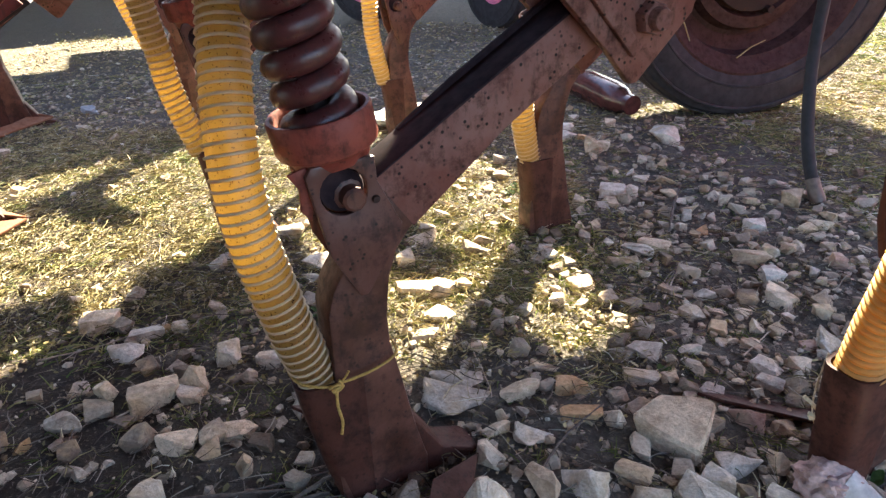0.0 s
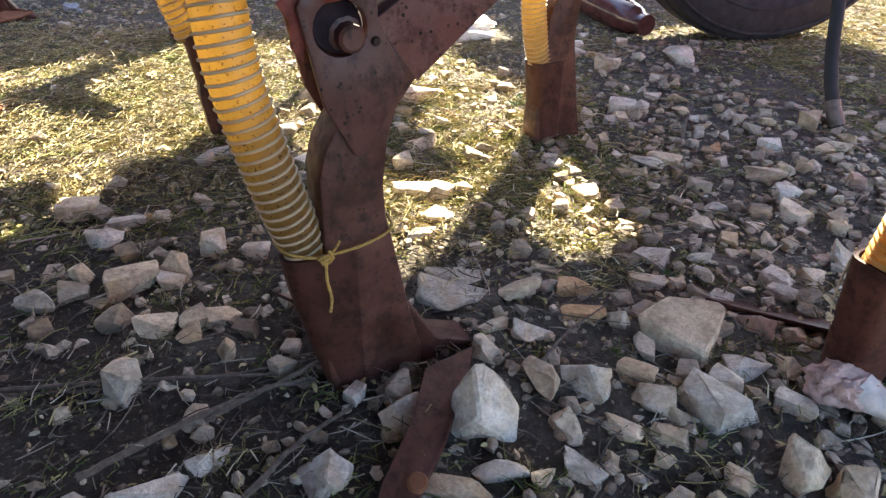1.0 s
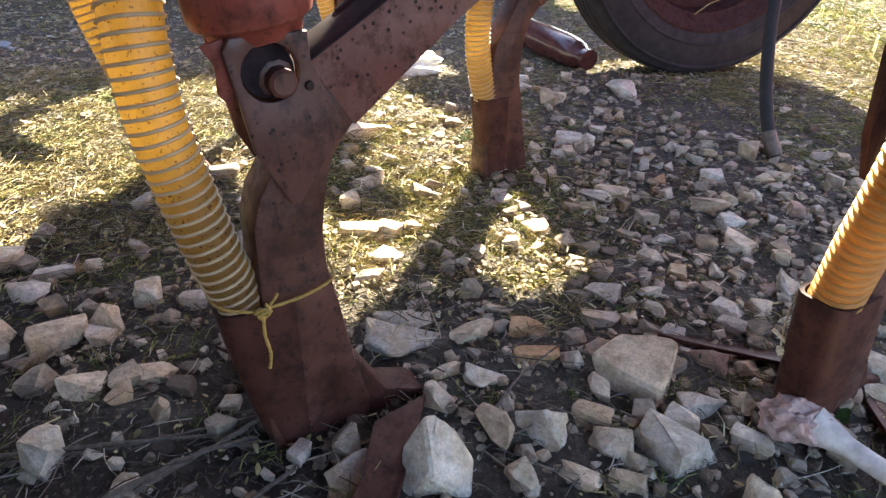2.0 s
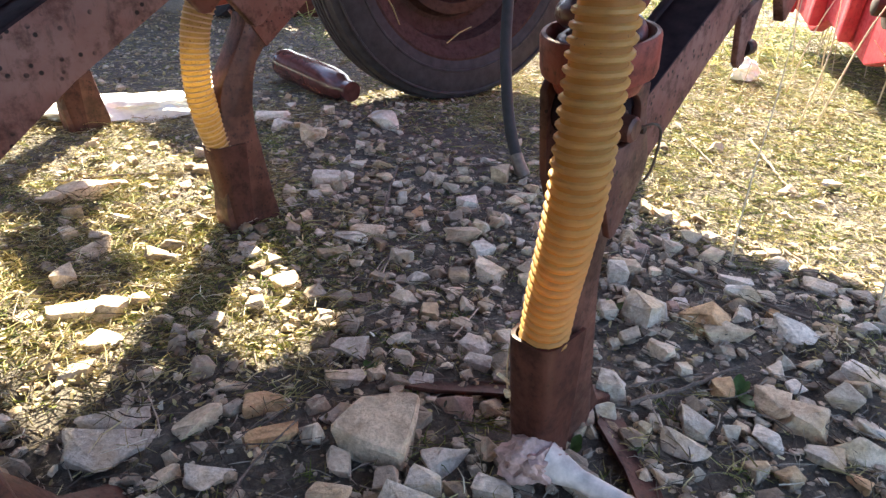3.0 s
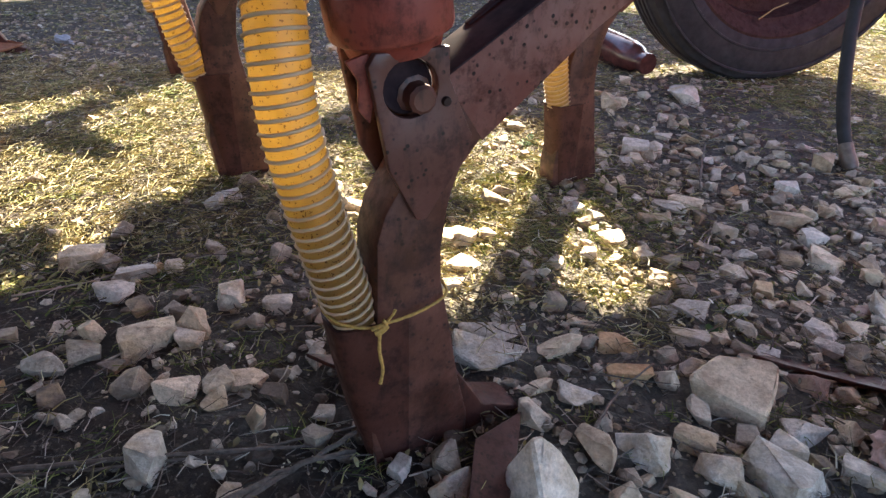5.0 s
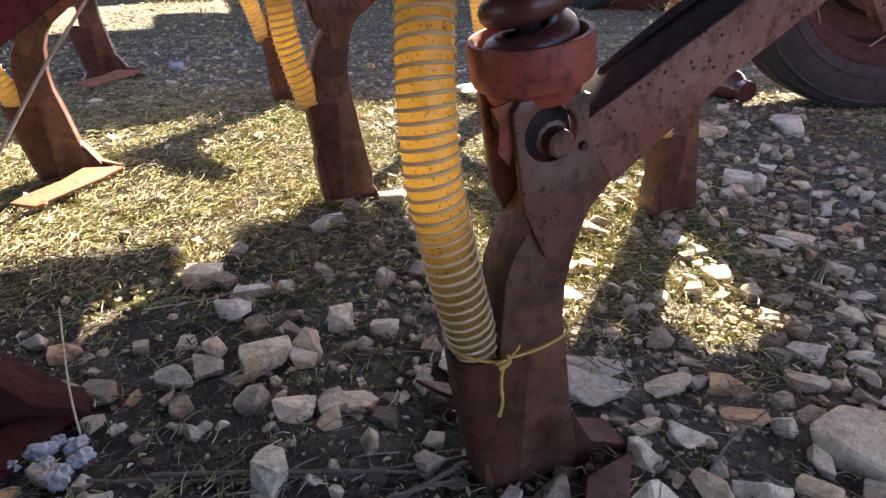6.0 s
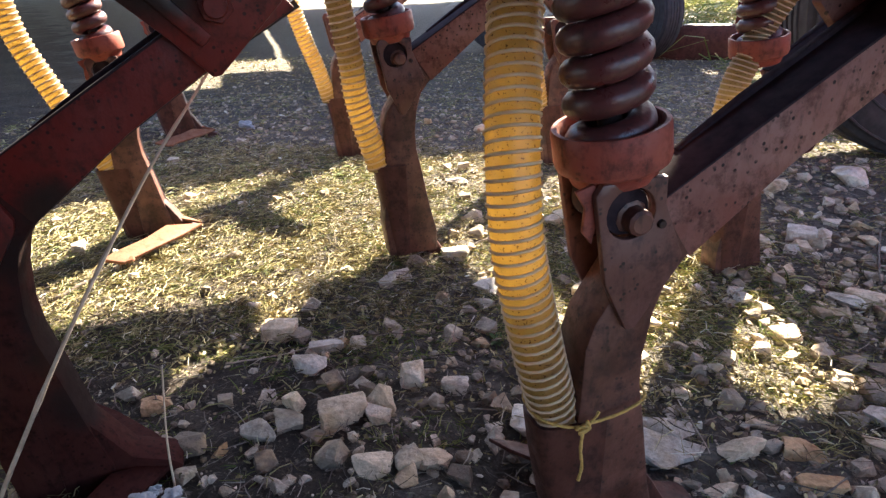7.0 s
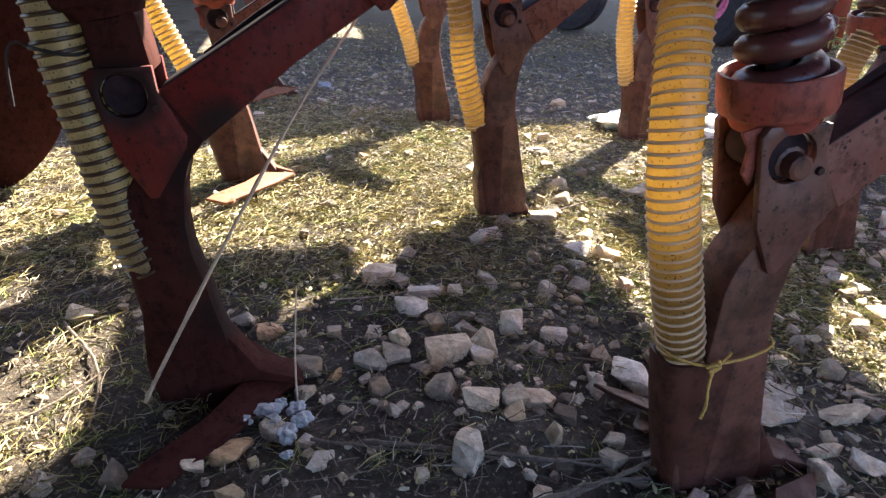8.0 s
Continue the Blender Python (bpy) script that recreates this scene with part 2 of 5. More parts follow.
def soil_material():
    m, n, l, p = nodes_of("dark_soil")
    co = n.new("ShaderNodeTexCoord").outputs["Object"]
    f1 = noise_node(n, l, co, 5, 6, 0.65)
    f2 = noise_node(n, l, co, 70, 8, 0.8)
    f3 = noise_node(n, l, co, 320, 5, 0.75)
    f4 = noise_node(n, l, co, 190, 2, 0.5)
    c = ramp(n, l, f1, [(0.3, (0.034, 0.023, 0.016)), (0.55, (0.058, 0.041, 0.027)), (0.75, (0.095, 0.070, 0.044))])
    # paler to the right and back: drier soil, with brighter skylight painted in
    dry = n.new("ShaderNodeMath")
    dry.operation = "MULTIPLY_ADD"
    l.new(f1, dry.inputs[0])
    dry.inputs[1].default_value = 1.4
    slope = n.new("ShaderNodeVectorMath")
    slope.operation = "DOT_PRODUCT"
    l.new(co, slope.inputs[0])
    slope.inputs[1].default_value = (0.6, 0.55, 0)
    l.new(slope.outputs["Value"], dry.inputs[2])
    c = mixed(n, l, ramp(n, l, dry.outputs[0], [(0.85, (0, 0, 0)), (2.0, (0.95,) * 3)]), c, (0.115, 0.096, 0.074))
    c = mixed(n, l, 1.0, c, ramp(n, l, f2, [(0.32, (0.4,) * 3), (0.64, (1.6,) * 3)]), "MULTIPLY")
    c = mixed(n, l, ramp(n, l, f4, [(0.60, (0, 0, 0)), (0.68, (0.8,) * 3)]), c, (0.24, 0.19, 0.13))
    l.new(c, p.inputs["Base Color"])
    p.inputs["Roughness"].default_value = 0.95
    bumped(n, l, p, mixed(n, l, 0.4, f2, f3), 1.0, 0.016)
    return m


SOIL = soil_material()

# ---- the machine's own axes: u along its travel, w across it, away from the path ----
TH = radians(27)
U, W = Vector((math.cos(TH), math.sin(TH), 0)), Vector((-math.sin(TH), math.cos(TH), 0))


def machine(u, w, z=0.0):
    """World place of a point in the machine's axes."""
    return U * u + W * w + Vector((0, 0, z))


# ---- mesh helpers ----
def mesh_of(name, bm, materials, smooth=True):
    bmesh.ops.recalc_face_normals(bm, faces=bm.faces[:])
    me = bpy.data.meshes.new(name)
    bm.to_mesh(me)
    bm.free()
    for m in materials if isinstance(materials, (list, tuple)) else [materials]:
        me.materials.append(m)
    if smooth:
        me.shade_smooth()
        me.set_sharp_from_angle(angle=radians(38))
    return me


def part(name, bm, material, parent, label="", smooth=True):
    ob = new(name, mesh_of(name, bm, material, smooth))
    ob.parent = parent
    return tagged(ob, label)


def thing(name, bm, material, label, category, group="", kind="", m=None, smooth=True):
    ob = new(name, mesh_of(name, bm, material, smooth))
    if m is not None:
        ob.matrix_world = m
    return tagged(ob, label, category, group, kind)


def empty(name, label, category, group="", m=None):
    ob = new(name)
    if m is not None:
        ob.matrix_world = m
    return tagged(ob, label, category, group)


def prism(bm, outline, y0, y1, bevel=0.0, holes=()):
    """A plate: the outline in x, z, from y0 to y1, with round holes (x, z, r)."""
    loops = [[Vector((x, y0, z)) for x, z in outline]]
    for hx, hz, r in holes:
        loops.append([Vector((hx + r * math.cos(a), y0, hz + r * math.sin(a))) for a in (math.tau * k / 20 for k in range(20))])
    part_bm = bmesh.new()
    edges = []
    for loop in loops:
        vs = [part_bm.verts.new(v) for v in loop]
        edges += [part_bm.edges.new((vs[k], vs[k - 1])) for k in range(len(vs))]
    if holes:
        faces = [g for g in bmesh.ops.triangle_fill(part_bm, use_beauty=True, use_dissolve=False, edges=edges)["geom"] if isinstance(g, bmesh.types.BMFace)]
    else:
        faces = [part_bm.faces.new(part_bm.verts[:])]
    made = bmesh.ops.extrude_face_region(part_bm, geom=faces)["geom"]
    bmesh.ops.translate(part_bm, vec=(0, y1 - y0, 0), verts=[g for g in made if isinstance(g, bmesh.types.BMVert)])
    bmesh.ops.recalc_face_normals(part_bm, faces=part_bm.faces[:])
    if bevel:
        sharp = [e for e in part_bm.edges if len(e.link_faces) == 2 and e.calc_face_angle(0) > radians(35)]
        bmesh.ops.bevel(part_bm, geom=sharp, offset=bevel, segments=2, affect="EDGES", profile=0.5, clamp_overlap=True)
    join(bm, part_bm)


def join(bm, other):
    me = bpy.data.meshes.new("tmp")
    other.to_mesh(me)
    other.free()
    bm.from_mesh(me)
    bpy.data.meshes.remove(me)


def box(bm, x0, x1, y0, y1, z0, z1, bevel=0.004):
    prism(bm, [(x0, z0), (x1, z0), (x1, z1), (x0, z1)], y0, y1, bevel)


def frames_along(points):
    """Points with two crossing directions for each, carried along a path."""
    out, up = [], None
    for k, p in enumerate(points):
        d = (points[min(k + 1, len(points) - 1)] - points[max(k - 1, 0)]).normalized()
        if up is None:
            up = d.orthogonal().normalized()
        up = (up - d * up.dot(d)).normalized()
        out.append((p, up, d.cross(up)))
    return out


def sweep_tube(bm, points, radii, sides=12, caps=True, slots=None, squash=1.0):
    rings = []
    for (p, a, b), r in zip(frames_along(points), radii):
        rings.append([bm.verts.new(p + (a * math.cos(t) + b * math.sin(t) * squash) * r) for t in (math.tau * k / sides for k in range(sides))])
    for i in range(len(rings) - 1):
        for k in range(sides):
            f = bm.faces.new((rings[i][k], rings[i][k - 1], rings[i + 1][k - 1], rings[i + 1][k]))
            f.smooth = True
            if slots:
                f.material_index = slots[i]
    if caps:
        bm.faces.new(rings[0])
        bm.faces.new(rings[-1][::-1])


def spline(points, step):
    """Even points on a smooth curve through the given ones."""
    pts = [Vector(p) for p in points]
    dense = []
    for i in range(len(pts) - 1):
        a, b, c, d = pts[max(i - 1, 0)], pts[i], pts[i + 1], pts[min(i + 2, len(pts) - 1)]
        for k in range(24):
            t = k / 24
            dense.append(0.5 * ((2 * b) + (c - a) * t + (2 * a - 5 * b + 4 * c - d) * t * t + (3 * b - a - 3 * c + d) * t ** 3))
    dense.append(pts[-1])
    out, left = [dense[0]], step
    for a, b in zip(dense, dense[1:]):
        seg = (b - a).length
        while seg >= left > 0:
            a = a + (b - a) * (left / seg)
            out.append(a.copy())
            seg = (b - a).length
            left = step
        left -= seg
    return out


def turned(bm, profile, centre, axis, sides=24, caps=True):
    """A turned body: profile of (radius, distance along the axis)."""
    axis = Vector(axis).normalized()
    a = axis.orthogonal().normalized()
    b = axis.cross(a)
    rings = []
    for r, h in profile:
        c = Vector(centre) + axis * h
        rings.append([bm.verts.new(c + (a * math.cos(t) + b * math.sin(t)) * max(r, 1e-4)) for t in (math.tau * k / sides for k in range(sides))])
    for i in range(len(rings) - 1):
        for k in range(sides):
            bm.faces.new((rings[i][k], rings[i][k - 1], rings[i + 1][k - 1], rings[i + 1][k]))
    if caps:
        bm.faces.new(rings[0])
        bm.faces.new(rings[-1][::-1])


# ---- ground ----
def rise(x, y):
    """Height of the soil."""
    return 0.010 * noise.noise((x * 2.1, y * 2.1, 0.3)) + 0.006 * noise.noise((x * 9, y * 9, 1.7)) + 0.006 * noise.noise((x * 27, y * 27, 6.1)) - 0.004


def build_ground():
    far = [8, 14, 30, 80, 250, 900, 2500]
    xs = [-v for v in far[::-1]] + list(np.arange(-4.0, -1.6, 0.1)) + list(np.arange(-1.6, 2.0, 0.0125)) + list(np.arange(2.0, 5.0, 0.1)) + far
    ys = [-v for v in far[::-1]] + list(np.arange(-3.0, 0.1, 0.1)) + list(np.arange(0.1, 2.6, 0.0125)) + list(np.arange(2.6, 6.0, 0.1)) + far
    verts = [(x, y, rise(x, y) + (0.005 * noise.noise((x * 60, y * 60, 4.0)) if abs(x) < 2.2 and 0 < y < 3 else 0)) for y in ys for x in xs]
    w = len(xs)
    faces = [(j * w + i, j * w + i + 1, (j + 1) * w + i + 1, (j + 1) * w + i) for j in range(len(ys) - 1) for i in range(w - 1)]
    me = bpy.data.meshes.new("ground")
    me.from_pydata(verts, [], faces)
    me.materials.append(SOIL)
    me.shade_smooth()
    tagged(new("ground", me), "dark stony soil littered with straw and grass", "ground", kind="structure")


build_ground()


# ---- spring tines ----
MID = 0.463      # centre of the first tine across the machine


def build_tine(paint, plate_back=0.0, half=0.022, boot=0.0, lift=0.0, rim=0.150):
    """A tine in its own axes: x along the travel, y across, z up; its pivot stands over x = 0.145."""
    # darker material for the point, wings and, on red tines, neck and cup
    dark_coat = SHOE if paint is STEEL else MAROON
    t = empty("spring_tine", "rusty red spring cultivator tine standing in stony soil", "tine", "cultivator tines")
    bm = bmesh.new()
    prism(bm, [(0.117, -0.02), (0.110, 0.045), (0.117, 0.11), (0.120, 0.17), (0.121, 0.22), (0.128, 0.243), (0.150, 0.278), (0.172, 0.320), (0.176, 0.336), (0.20, 0.35), (0.225, 0.306),
               (0.203, 0.287), (0.188, 0.268), (0.180, 0.243), (0.175, 0.205), (0.176, 0.175), (0.183, 0.140), (0.196, 0.066), (0.207, 0.02), (0.207, -0.02)], -half, half, 0.004)
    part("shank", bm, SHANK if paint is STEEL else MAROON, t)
    side = [(0.172, 0.336), (0.266, 0.393), (0.418, 0.484), (0.445, 0.452), (0.380, 0.414), (0.294, 0.358), (0.238, 0.314), (0.205, 0.288)]
    for y in (-0.0225, 0.0165):
        bm = bmesh.new()
        prism(bm, side, y, y + 0.006, 0.0012)
        part("arm_side", bm, paint, t)
    # the channel's inner shade is put into this dark colour
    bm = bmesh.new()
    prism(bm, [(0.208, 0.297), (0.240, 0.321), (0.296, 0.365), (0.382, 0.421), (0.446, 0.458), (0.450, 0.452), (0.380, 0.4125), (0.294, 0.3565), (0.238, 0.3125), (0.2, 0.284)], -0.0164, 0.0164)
    part("arm_web", bm, DARK, t, "inside of the channel arm, its shade painted dark")
    # arm top painted black for the shade it lies in
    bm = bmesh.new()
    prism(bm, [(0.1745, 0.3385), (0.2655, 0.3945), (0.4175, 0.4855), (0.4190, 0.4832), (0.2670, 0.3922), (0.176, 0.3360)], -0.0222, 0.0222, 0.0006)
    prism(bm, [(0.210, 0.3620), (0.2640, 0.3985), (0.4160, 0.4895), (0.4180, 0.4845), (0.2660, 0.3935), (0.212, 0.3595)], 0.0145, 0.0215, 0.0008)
    part("arm_top", bm, GREASE_SHADE, t, "black top of the arm, shade put into its colour")
    lug = [(0.116, 0.350), (0.121, 0.358), (0.172, 0.359), (0.173, 0.338), (0.192, 0.296), (0.189, 0.284), (0.157, 0.238), (0.150, 0.238), (0.129, 0.280)]
    for y0, y1 in ((-0.0295, -0.0228), (0.0228, 0.0295)):
        bm = bmesh.new()
        prism(bm, lug, y0, y1, 0.001, [(0.145, 0.334, 0.0195)])
        part("lug_plate", bm, LUG if paint is STEEL else paint, t)
    bm = bmesh.new()
    turned(bm, [(0.0150, 0.002), (0.0178, 0), (0.0192, 0.002), (0.0192, 0.051), (0.0185, 0.0525)], (0.145, -0.0225, 0.334), (0, 1, 0))
    part("pivot_bush", bm, GREASE_SHADE, t, "dark greasy pivot bush")
    if paint is STEEL:
        bm = bmesh.new()
        turned(bm, [(0.0075, 0), (0.0100, 0.002), (0.0105, 0.012), (0.0135, 0.013), (0.0135, 0.06)], (0.152, -0.0340, 0.327), (0, 1, 0), 10)
        part("pivot_bolt", bm, SHANK, t)
    bm = bmesh.new()
    turned(bm, [(0.0028, 0), (0.0034, 0.001), (0.0034, 0.006)], (0.170, -0.0325, 0.3235), (0, 1, 0), 10)
    part("grease_nipple", bm, DARK, t)
    # spring on its cup, leaning back
    foot, axis = Vector((0.145 - 0.16 * lift, 0, 0.361 + lift)), Vector((-0.16, 0, 0.987)).normalized()
    if lift:
        bm = bmesh.new()
        prism(bm, [(0.124, 0.352), (0.120, 0.358 + lift), (0.166, 0.358 + lift), (0.172, 0.352)], -0.024, 0.024, 0.004)
        part("neck", bm, dark_coat, t)
    bm = bmesh.new()
    turned(bm, [(0.024, -0.010), (0.031, -0.008), (0.034, 0.000), (0.0405, 0.004), (0.0418, 0.008), (0.0420, 0.031), (0.0408, 0.033), (0.0380, 0.033), (0.0368, 0.031), (0.0368, 0.012), (0.02, 0.010)], foot, axis, 32)
    part("spring_cup", bm, CUP if paint is STEEL else dark_coat, t, "red painted spring cup")
    side_a = axis.orthogonal().normalized()
    side_b = axis.cross(side_a)
    pts, turns, pitch = [], 10.8, 0.0218
    for k in range(int(turns * 20) + 1):
        a = math.tau * k / 20
        lift = 0.020 + pitch * (k / 20) * min(1, 0.35 + k / 40)
        pts.append(foot + axis * lift + (side_a * math.cos(a) + side_b * math.sin(a)) * 0.0218)
    bm = bmesh.new()
    sweep_tube(bm, pts, [0.0105] * len(pts), 12)
    part("coil_spring", bm, SPRING, t, "thick coil spring")
    bm = bmesh.new()
    turned(bm, [(0.009, 0), (0.009, 0.33)], foot, axis, 12)
    part("spring_rod", bm, DARK, t)
    bm = bmesh.new()
    turned(bm, [(0.046, 0.262), (0.046, 0.285), (0.03, 0.30), (0.012, 0.31)], foot, axis, 24)
    part("top_cup", bm, paint, t)
    # rounded boot behind the shank, that takes the hose
    bm = bmesh.new()
    rings = []
    for grow in (0.0, -0.0035):
        for z, back in ((rim, 0.085 + boot), (0.105, 0.091 + boot), (0.045, 0.102 + boot * 0.8), (-0.02, 0.117 + boot * 0.5)):
            hw, r = 0.0232 + grow, 0.018 - 0.2 * boot
            path = [(0.146 + 0.5 * boot, -hw)] + [(back - grow + r - r * math.sin(q), -hw + (hw - 0.010) * (1 - math.cos(q))) for q in (math.pi / 2 * k / 4 for k in range(5))]
            path = path + [(u, -y) for u, y in path[::-1]]
            rings.append([bm.verts.new((u, y, z)) for u, y in path])
    for base in (0, 4):
        for k in range(3):
            for q in range(len(rings[0]) - 1):
                bm.faces.new((rings[base + k][q], rings[base + k][q + 1], rings[base + k + 1][q + 1], rings[base + k + 1][q]))
    for q in range(len(rings[0]) - 1):
        bm.faces.new((rings[0][q], rings[0][q + 1], rings[4][q + 1], rings[4][q]))
    for k in range(3):
        for q in (0, -1):
            bm.faces.new((rings[k][q], rings[k + 1][q], rings[k + 5][q], rings[k + 4][q]))
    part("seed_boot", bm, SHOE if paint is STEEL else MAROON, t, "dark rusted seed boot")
    # shin and sweep
    bm = bmesh.new()
    prism(bm, [(0.186, 0.085), (0.203, 0.060), (0.226, 0.020), (0.262, 0.006), (0.272, -0.004), (0.262, -0.02), (0.19, -0.03)], -half + 0.003, half - 0.003, 0.004)
    part("point", bm, dark_coat, t)
    for s in (-1, 1):
        bm = bmesh.new()
        prism(bm, [(0.268, s * 0.004), (0.236, s * 0.046), (0.190, s * 0.100), (0.138, s * 0.150), (0.104, s * 0.152), (0.119, s * 0.128), (0.170, s * 0.074), (0.203, s * 0.026)], -0.003, 0.003, 0.0015)
        for v in bm.verts:
            x, y = v.co.x, v.co.z
            back = max(0.0, (0.268 - x) * 0.76 - abs(y) * 0.65)
            v.co = Vector((x, y, v.co.y - 0.004 + 0.42 * back + 0.004 * noise.noise((x * 30, y * 30, s))))
        part("sweep_wing", bm, dark_coat, t, "worn steel sweep wing")
    # clamp plate on the tool bar
    d = plate_back
    plate = [(0.336 - d, 0.461), (0.385 - d, 0.415), (0.413 - d, 0.384), (0.420 - d, 0.385), (0.476 - d, 0.440), (0.478 - d, 0.452), (0.43 - d, 0.60), (0.37 - d, 0.60)]
    for y0, y1 in ((-0.040, -0.030), (0.030, 0.040)):
        bm = bmesh.new()
        prism(bm, plate, y0, y1, 0.0015)
        cp = part("clamp_plate", bm, paint, t)
        if y0 < 0:
            bm = bmesh.new()
            prism(bm, [(0.350 - d, 0.470), (0.409 - d, 0.408), (0.418 - d, 0.417), (0.392 - d, 0.445), (0.392 - d, 0.50), (0.36 - d, 0.52)], -0.046, -0.0398, 0.002)
            part("rib", bm, paint, cp)
            bm = bmesh.new()
            turned(bm, [(0.0135, 0), (0.0145, 0.002), (0.0145, 0.011)], (0.424 - d, -0.0512, 0.440), (0, 1, 0), 6)
            turned(bm, [(0.0085, 0), (0.0098, 0.002), (0.0098, 0.012)], (0.424 - d, -0.0600, 0.440), (0, 1, 0), 14)
            part("nut", bm, paint, cp)
    bm = bmesh.new()
    box(bm, 0.368 - d, 0.432 - d, -0.075, 0.075, 0.525, 0.590, 0.006)
    part("bar_stub", bm, paint, t)
    return t


def tine_pose(du, dw, dz, turn=0.0):
    """Pose of a tine, set off from the first one in the machine's axes."""
    return Matrix.Translation(machine(du, MID + dw, dz)) @ Matrix.Rotation(TH + radians(turn), 4, "Z")


tine = build_tine(STEEL)
tine.matrix_world = tine_pose(0, 0, 0)
for ob in tine.children:
    if ob.name.startswith("sweep_wing"):
        ob.location = (-0.008, -0.030, 0.012)
bm = bmesh.new()
turned(bm, [(0.0085, 0), (0.0090, 0.003), (0.0070, 0.006), (0.0, 0.0065)], (0.138, -0.166, 0.017), (0, -0.25, 1), 14)
part("wing_bolt", bm, ORANGE, tine, "rust-bright bolt end")
# rust-red plate added to stand for the far lug's sunlit inner face
bm = bmesh.new()
prism(bm, [(0.104, 0.353), (0.119, 0.357), (0.1235, 0.335), (0.119, 0.312), (0.111, 0.322), (0.112, 0.340)], -0.0226, -0.0190, 0.001)
part("rust_flake", bm, CUP, tine, "small rust-red plate for the sunlit edge of the lug")
tine_d = build_tine(STEEL, 0.0, 0.016, 0.008)
tine_d.matrix_world = tine_pose(0.430, -0.226, 0)
bm = bmesh.new()
prism(bm, [(0.338, 0.392), (0.352, 0.350), (0.362, 0.344), (0.372, 0.350), (0.386, 0.410)], -0.0265, -0.0205, 0.001)
lug_d = part("arm_lug", bm, STEEL, tine_d)
bm = bmesh.new()
turned(bm, [(0.0065, 0), (0.0075, 0.002), (0.0075, 0.016), (0.006, 0.018)], (0.368, -0.024, 0.362), (1, 0, 0), 12)
part("lug_bolt", bm, DARK, lug_d)
slim = build_tine(STEEL, 0.0, 0.020, 0.016)
slim.matrix_world = tine_pose(-0.010, 0.665, 0.028)
for ob in slim.children:
    if ob.name.startswith(("sweep_wing", "point")):
        ob.location.z -= 0.055
for place in ((0.505, 1.10, 0.0), (0.0, 1.335, 0.02)):
    plain_tine = copy_thing(slim, tine_pose(*place))
    plain_tine["label"] = "rusty brown cultivator tine without a spring"
    for ob in list(plain_tine.children):
        if ob.name.startswith(("coil_spring", "spring_", "top_cup", "clamp_plate", "bar_stub")):
            for piece in list(ob.children):
                bpy.data.objects.remove(piece)
            bpy.data.objects.remove(ob)
bare = copy_thing(slim, tine_pose(0.497, 0.418, -0.010))
for ob in list(bare.children):
    if ob.name.startswith(("lug_plate", "pivot", "grease")):
        bpy.data.objects.remove(ob)
red_tine = build_tine(RED, 0.02, 0.022, 0.024, 0.045, 0.182)
for ob in red_tine.children:
    if ob.name.startswith(("clamp_plate", "bar_stub")):
        ob.location = (-0.022, 0, 0.018)
red_tine["label"] = "red painted spring cultivator tine with black grease stains"
red_tine.matrix_world = tine_pose(-0.495, 0.224, 0.014)
for place in ((-0.485, 0.955, -0.004), (-0.47, 1.78, 0.0)):
    back_tine = copy_thing(tine, tine_pose(*place))
    for ob in back_tine.children:
        if ob.name.startswith("sweep_wing"):
            ob.data = ob.data.copy()
            ob.data.materials[0] = ORANGE
            ob.location.z += 0.012


# ---- seed hoses ----
def build_hose(points, r, pitch, wall, rib, label, depth=0.0021, fat=0.165, up=0.07):
    """A hose along points given in the machine's axes (u, w, z), with a rib wound round it at the pitch."""
    hose = empty("seed_hose", label, "hose", "seed hoses")
    path = [machine(*p) for p in points]
    if up:
        path.append(path[-1] + SUN_FROM * (up / SUN_FROM.z))
    pts = spline(path, 0.012)
    bm = bmesh.new()
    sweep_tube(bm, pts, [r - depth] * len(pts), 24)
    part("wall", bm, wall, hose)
    turn = 14
    rows = frames_along(spline(path, pitch / turn))
    coil = [p + (a * math.cos(math.tau * k / turn) + b * math.sin(math.tau * k / turn)) * (r - depth * 0.75) for k, (p, a, b) in enumerate(rows)]
    bm = bmesh.new()
    sweep_tube(bm, coil, [pitch * fat] * len(coil), 7)
    part("rib", bm, rib, hose, "raised spiral rib")
    return hose


def hose_shift(points, du, dw, dz):
    return [(u + du, w + dw, z + dz) for u, w, z in points]


BOW = [(0.110, 0.463, 0.142), (0.107, 0.462, 0.155), (0.094, 0.460, 0.20), (0.081, 0.463, 0.26), (0.073, 0.467, 0.31), (0.073, 0.478, 0.37), (0.083, 0.503, 0.43), (0.093, 0.525, 0.48), (0.10, 0.56, 0.60), (0.10, 0.60, 0.78)]
YELLOW = "translucent yellow ribbed seed hose stuck into a rusty boot"
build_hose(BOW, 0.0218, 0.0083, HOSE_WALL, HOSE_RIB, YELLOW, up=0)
build_hose(hose_shift([(0.114, 0.461, 0.144), (0.112, 0.459, 0.156), (0.104, 0.452, 0.20), (0.093, 0.441, 0.25), (0.083, 0.432, 0.30), (0.079, 0.429, 0.37), (0.077, 0.427, 0.45), (0.07, 0.43, 0.60), (0.07, 0.47, 0.78)], 0.432, -0.226, 0),
           0.0207, 0.0088, TAN_WALL, TAN_RIB, "tan ribbed seed hose bent down into a rusty boot", 0.0024, 0.30)
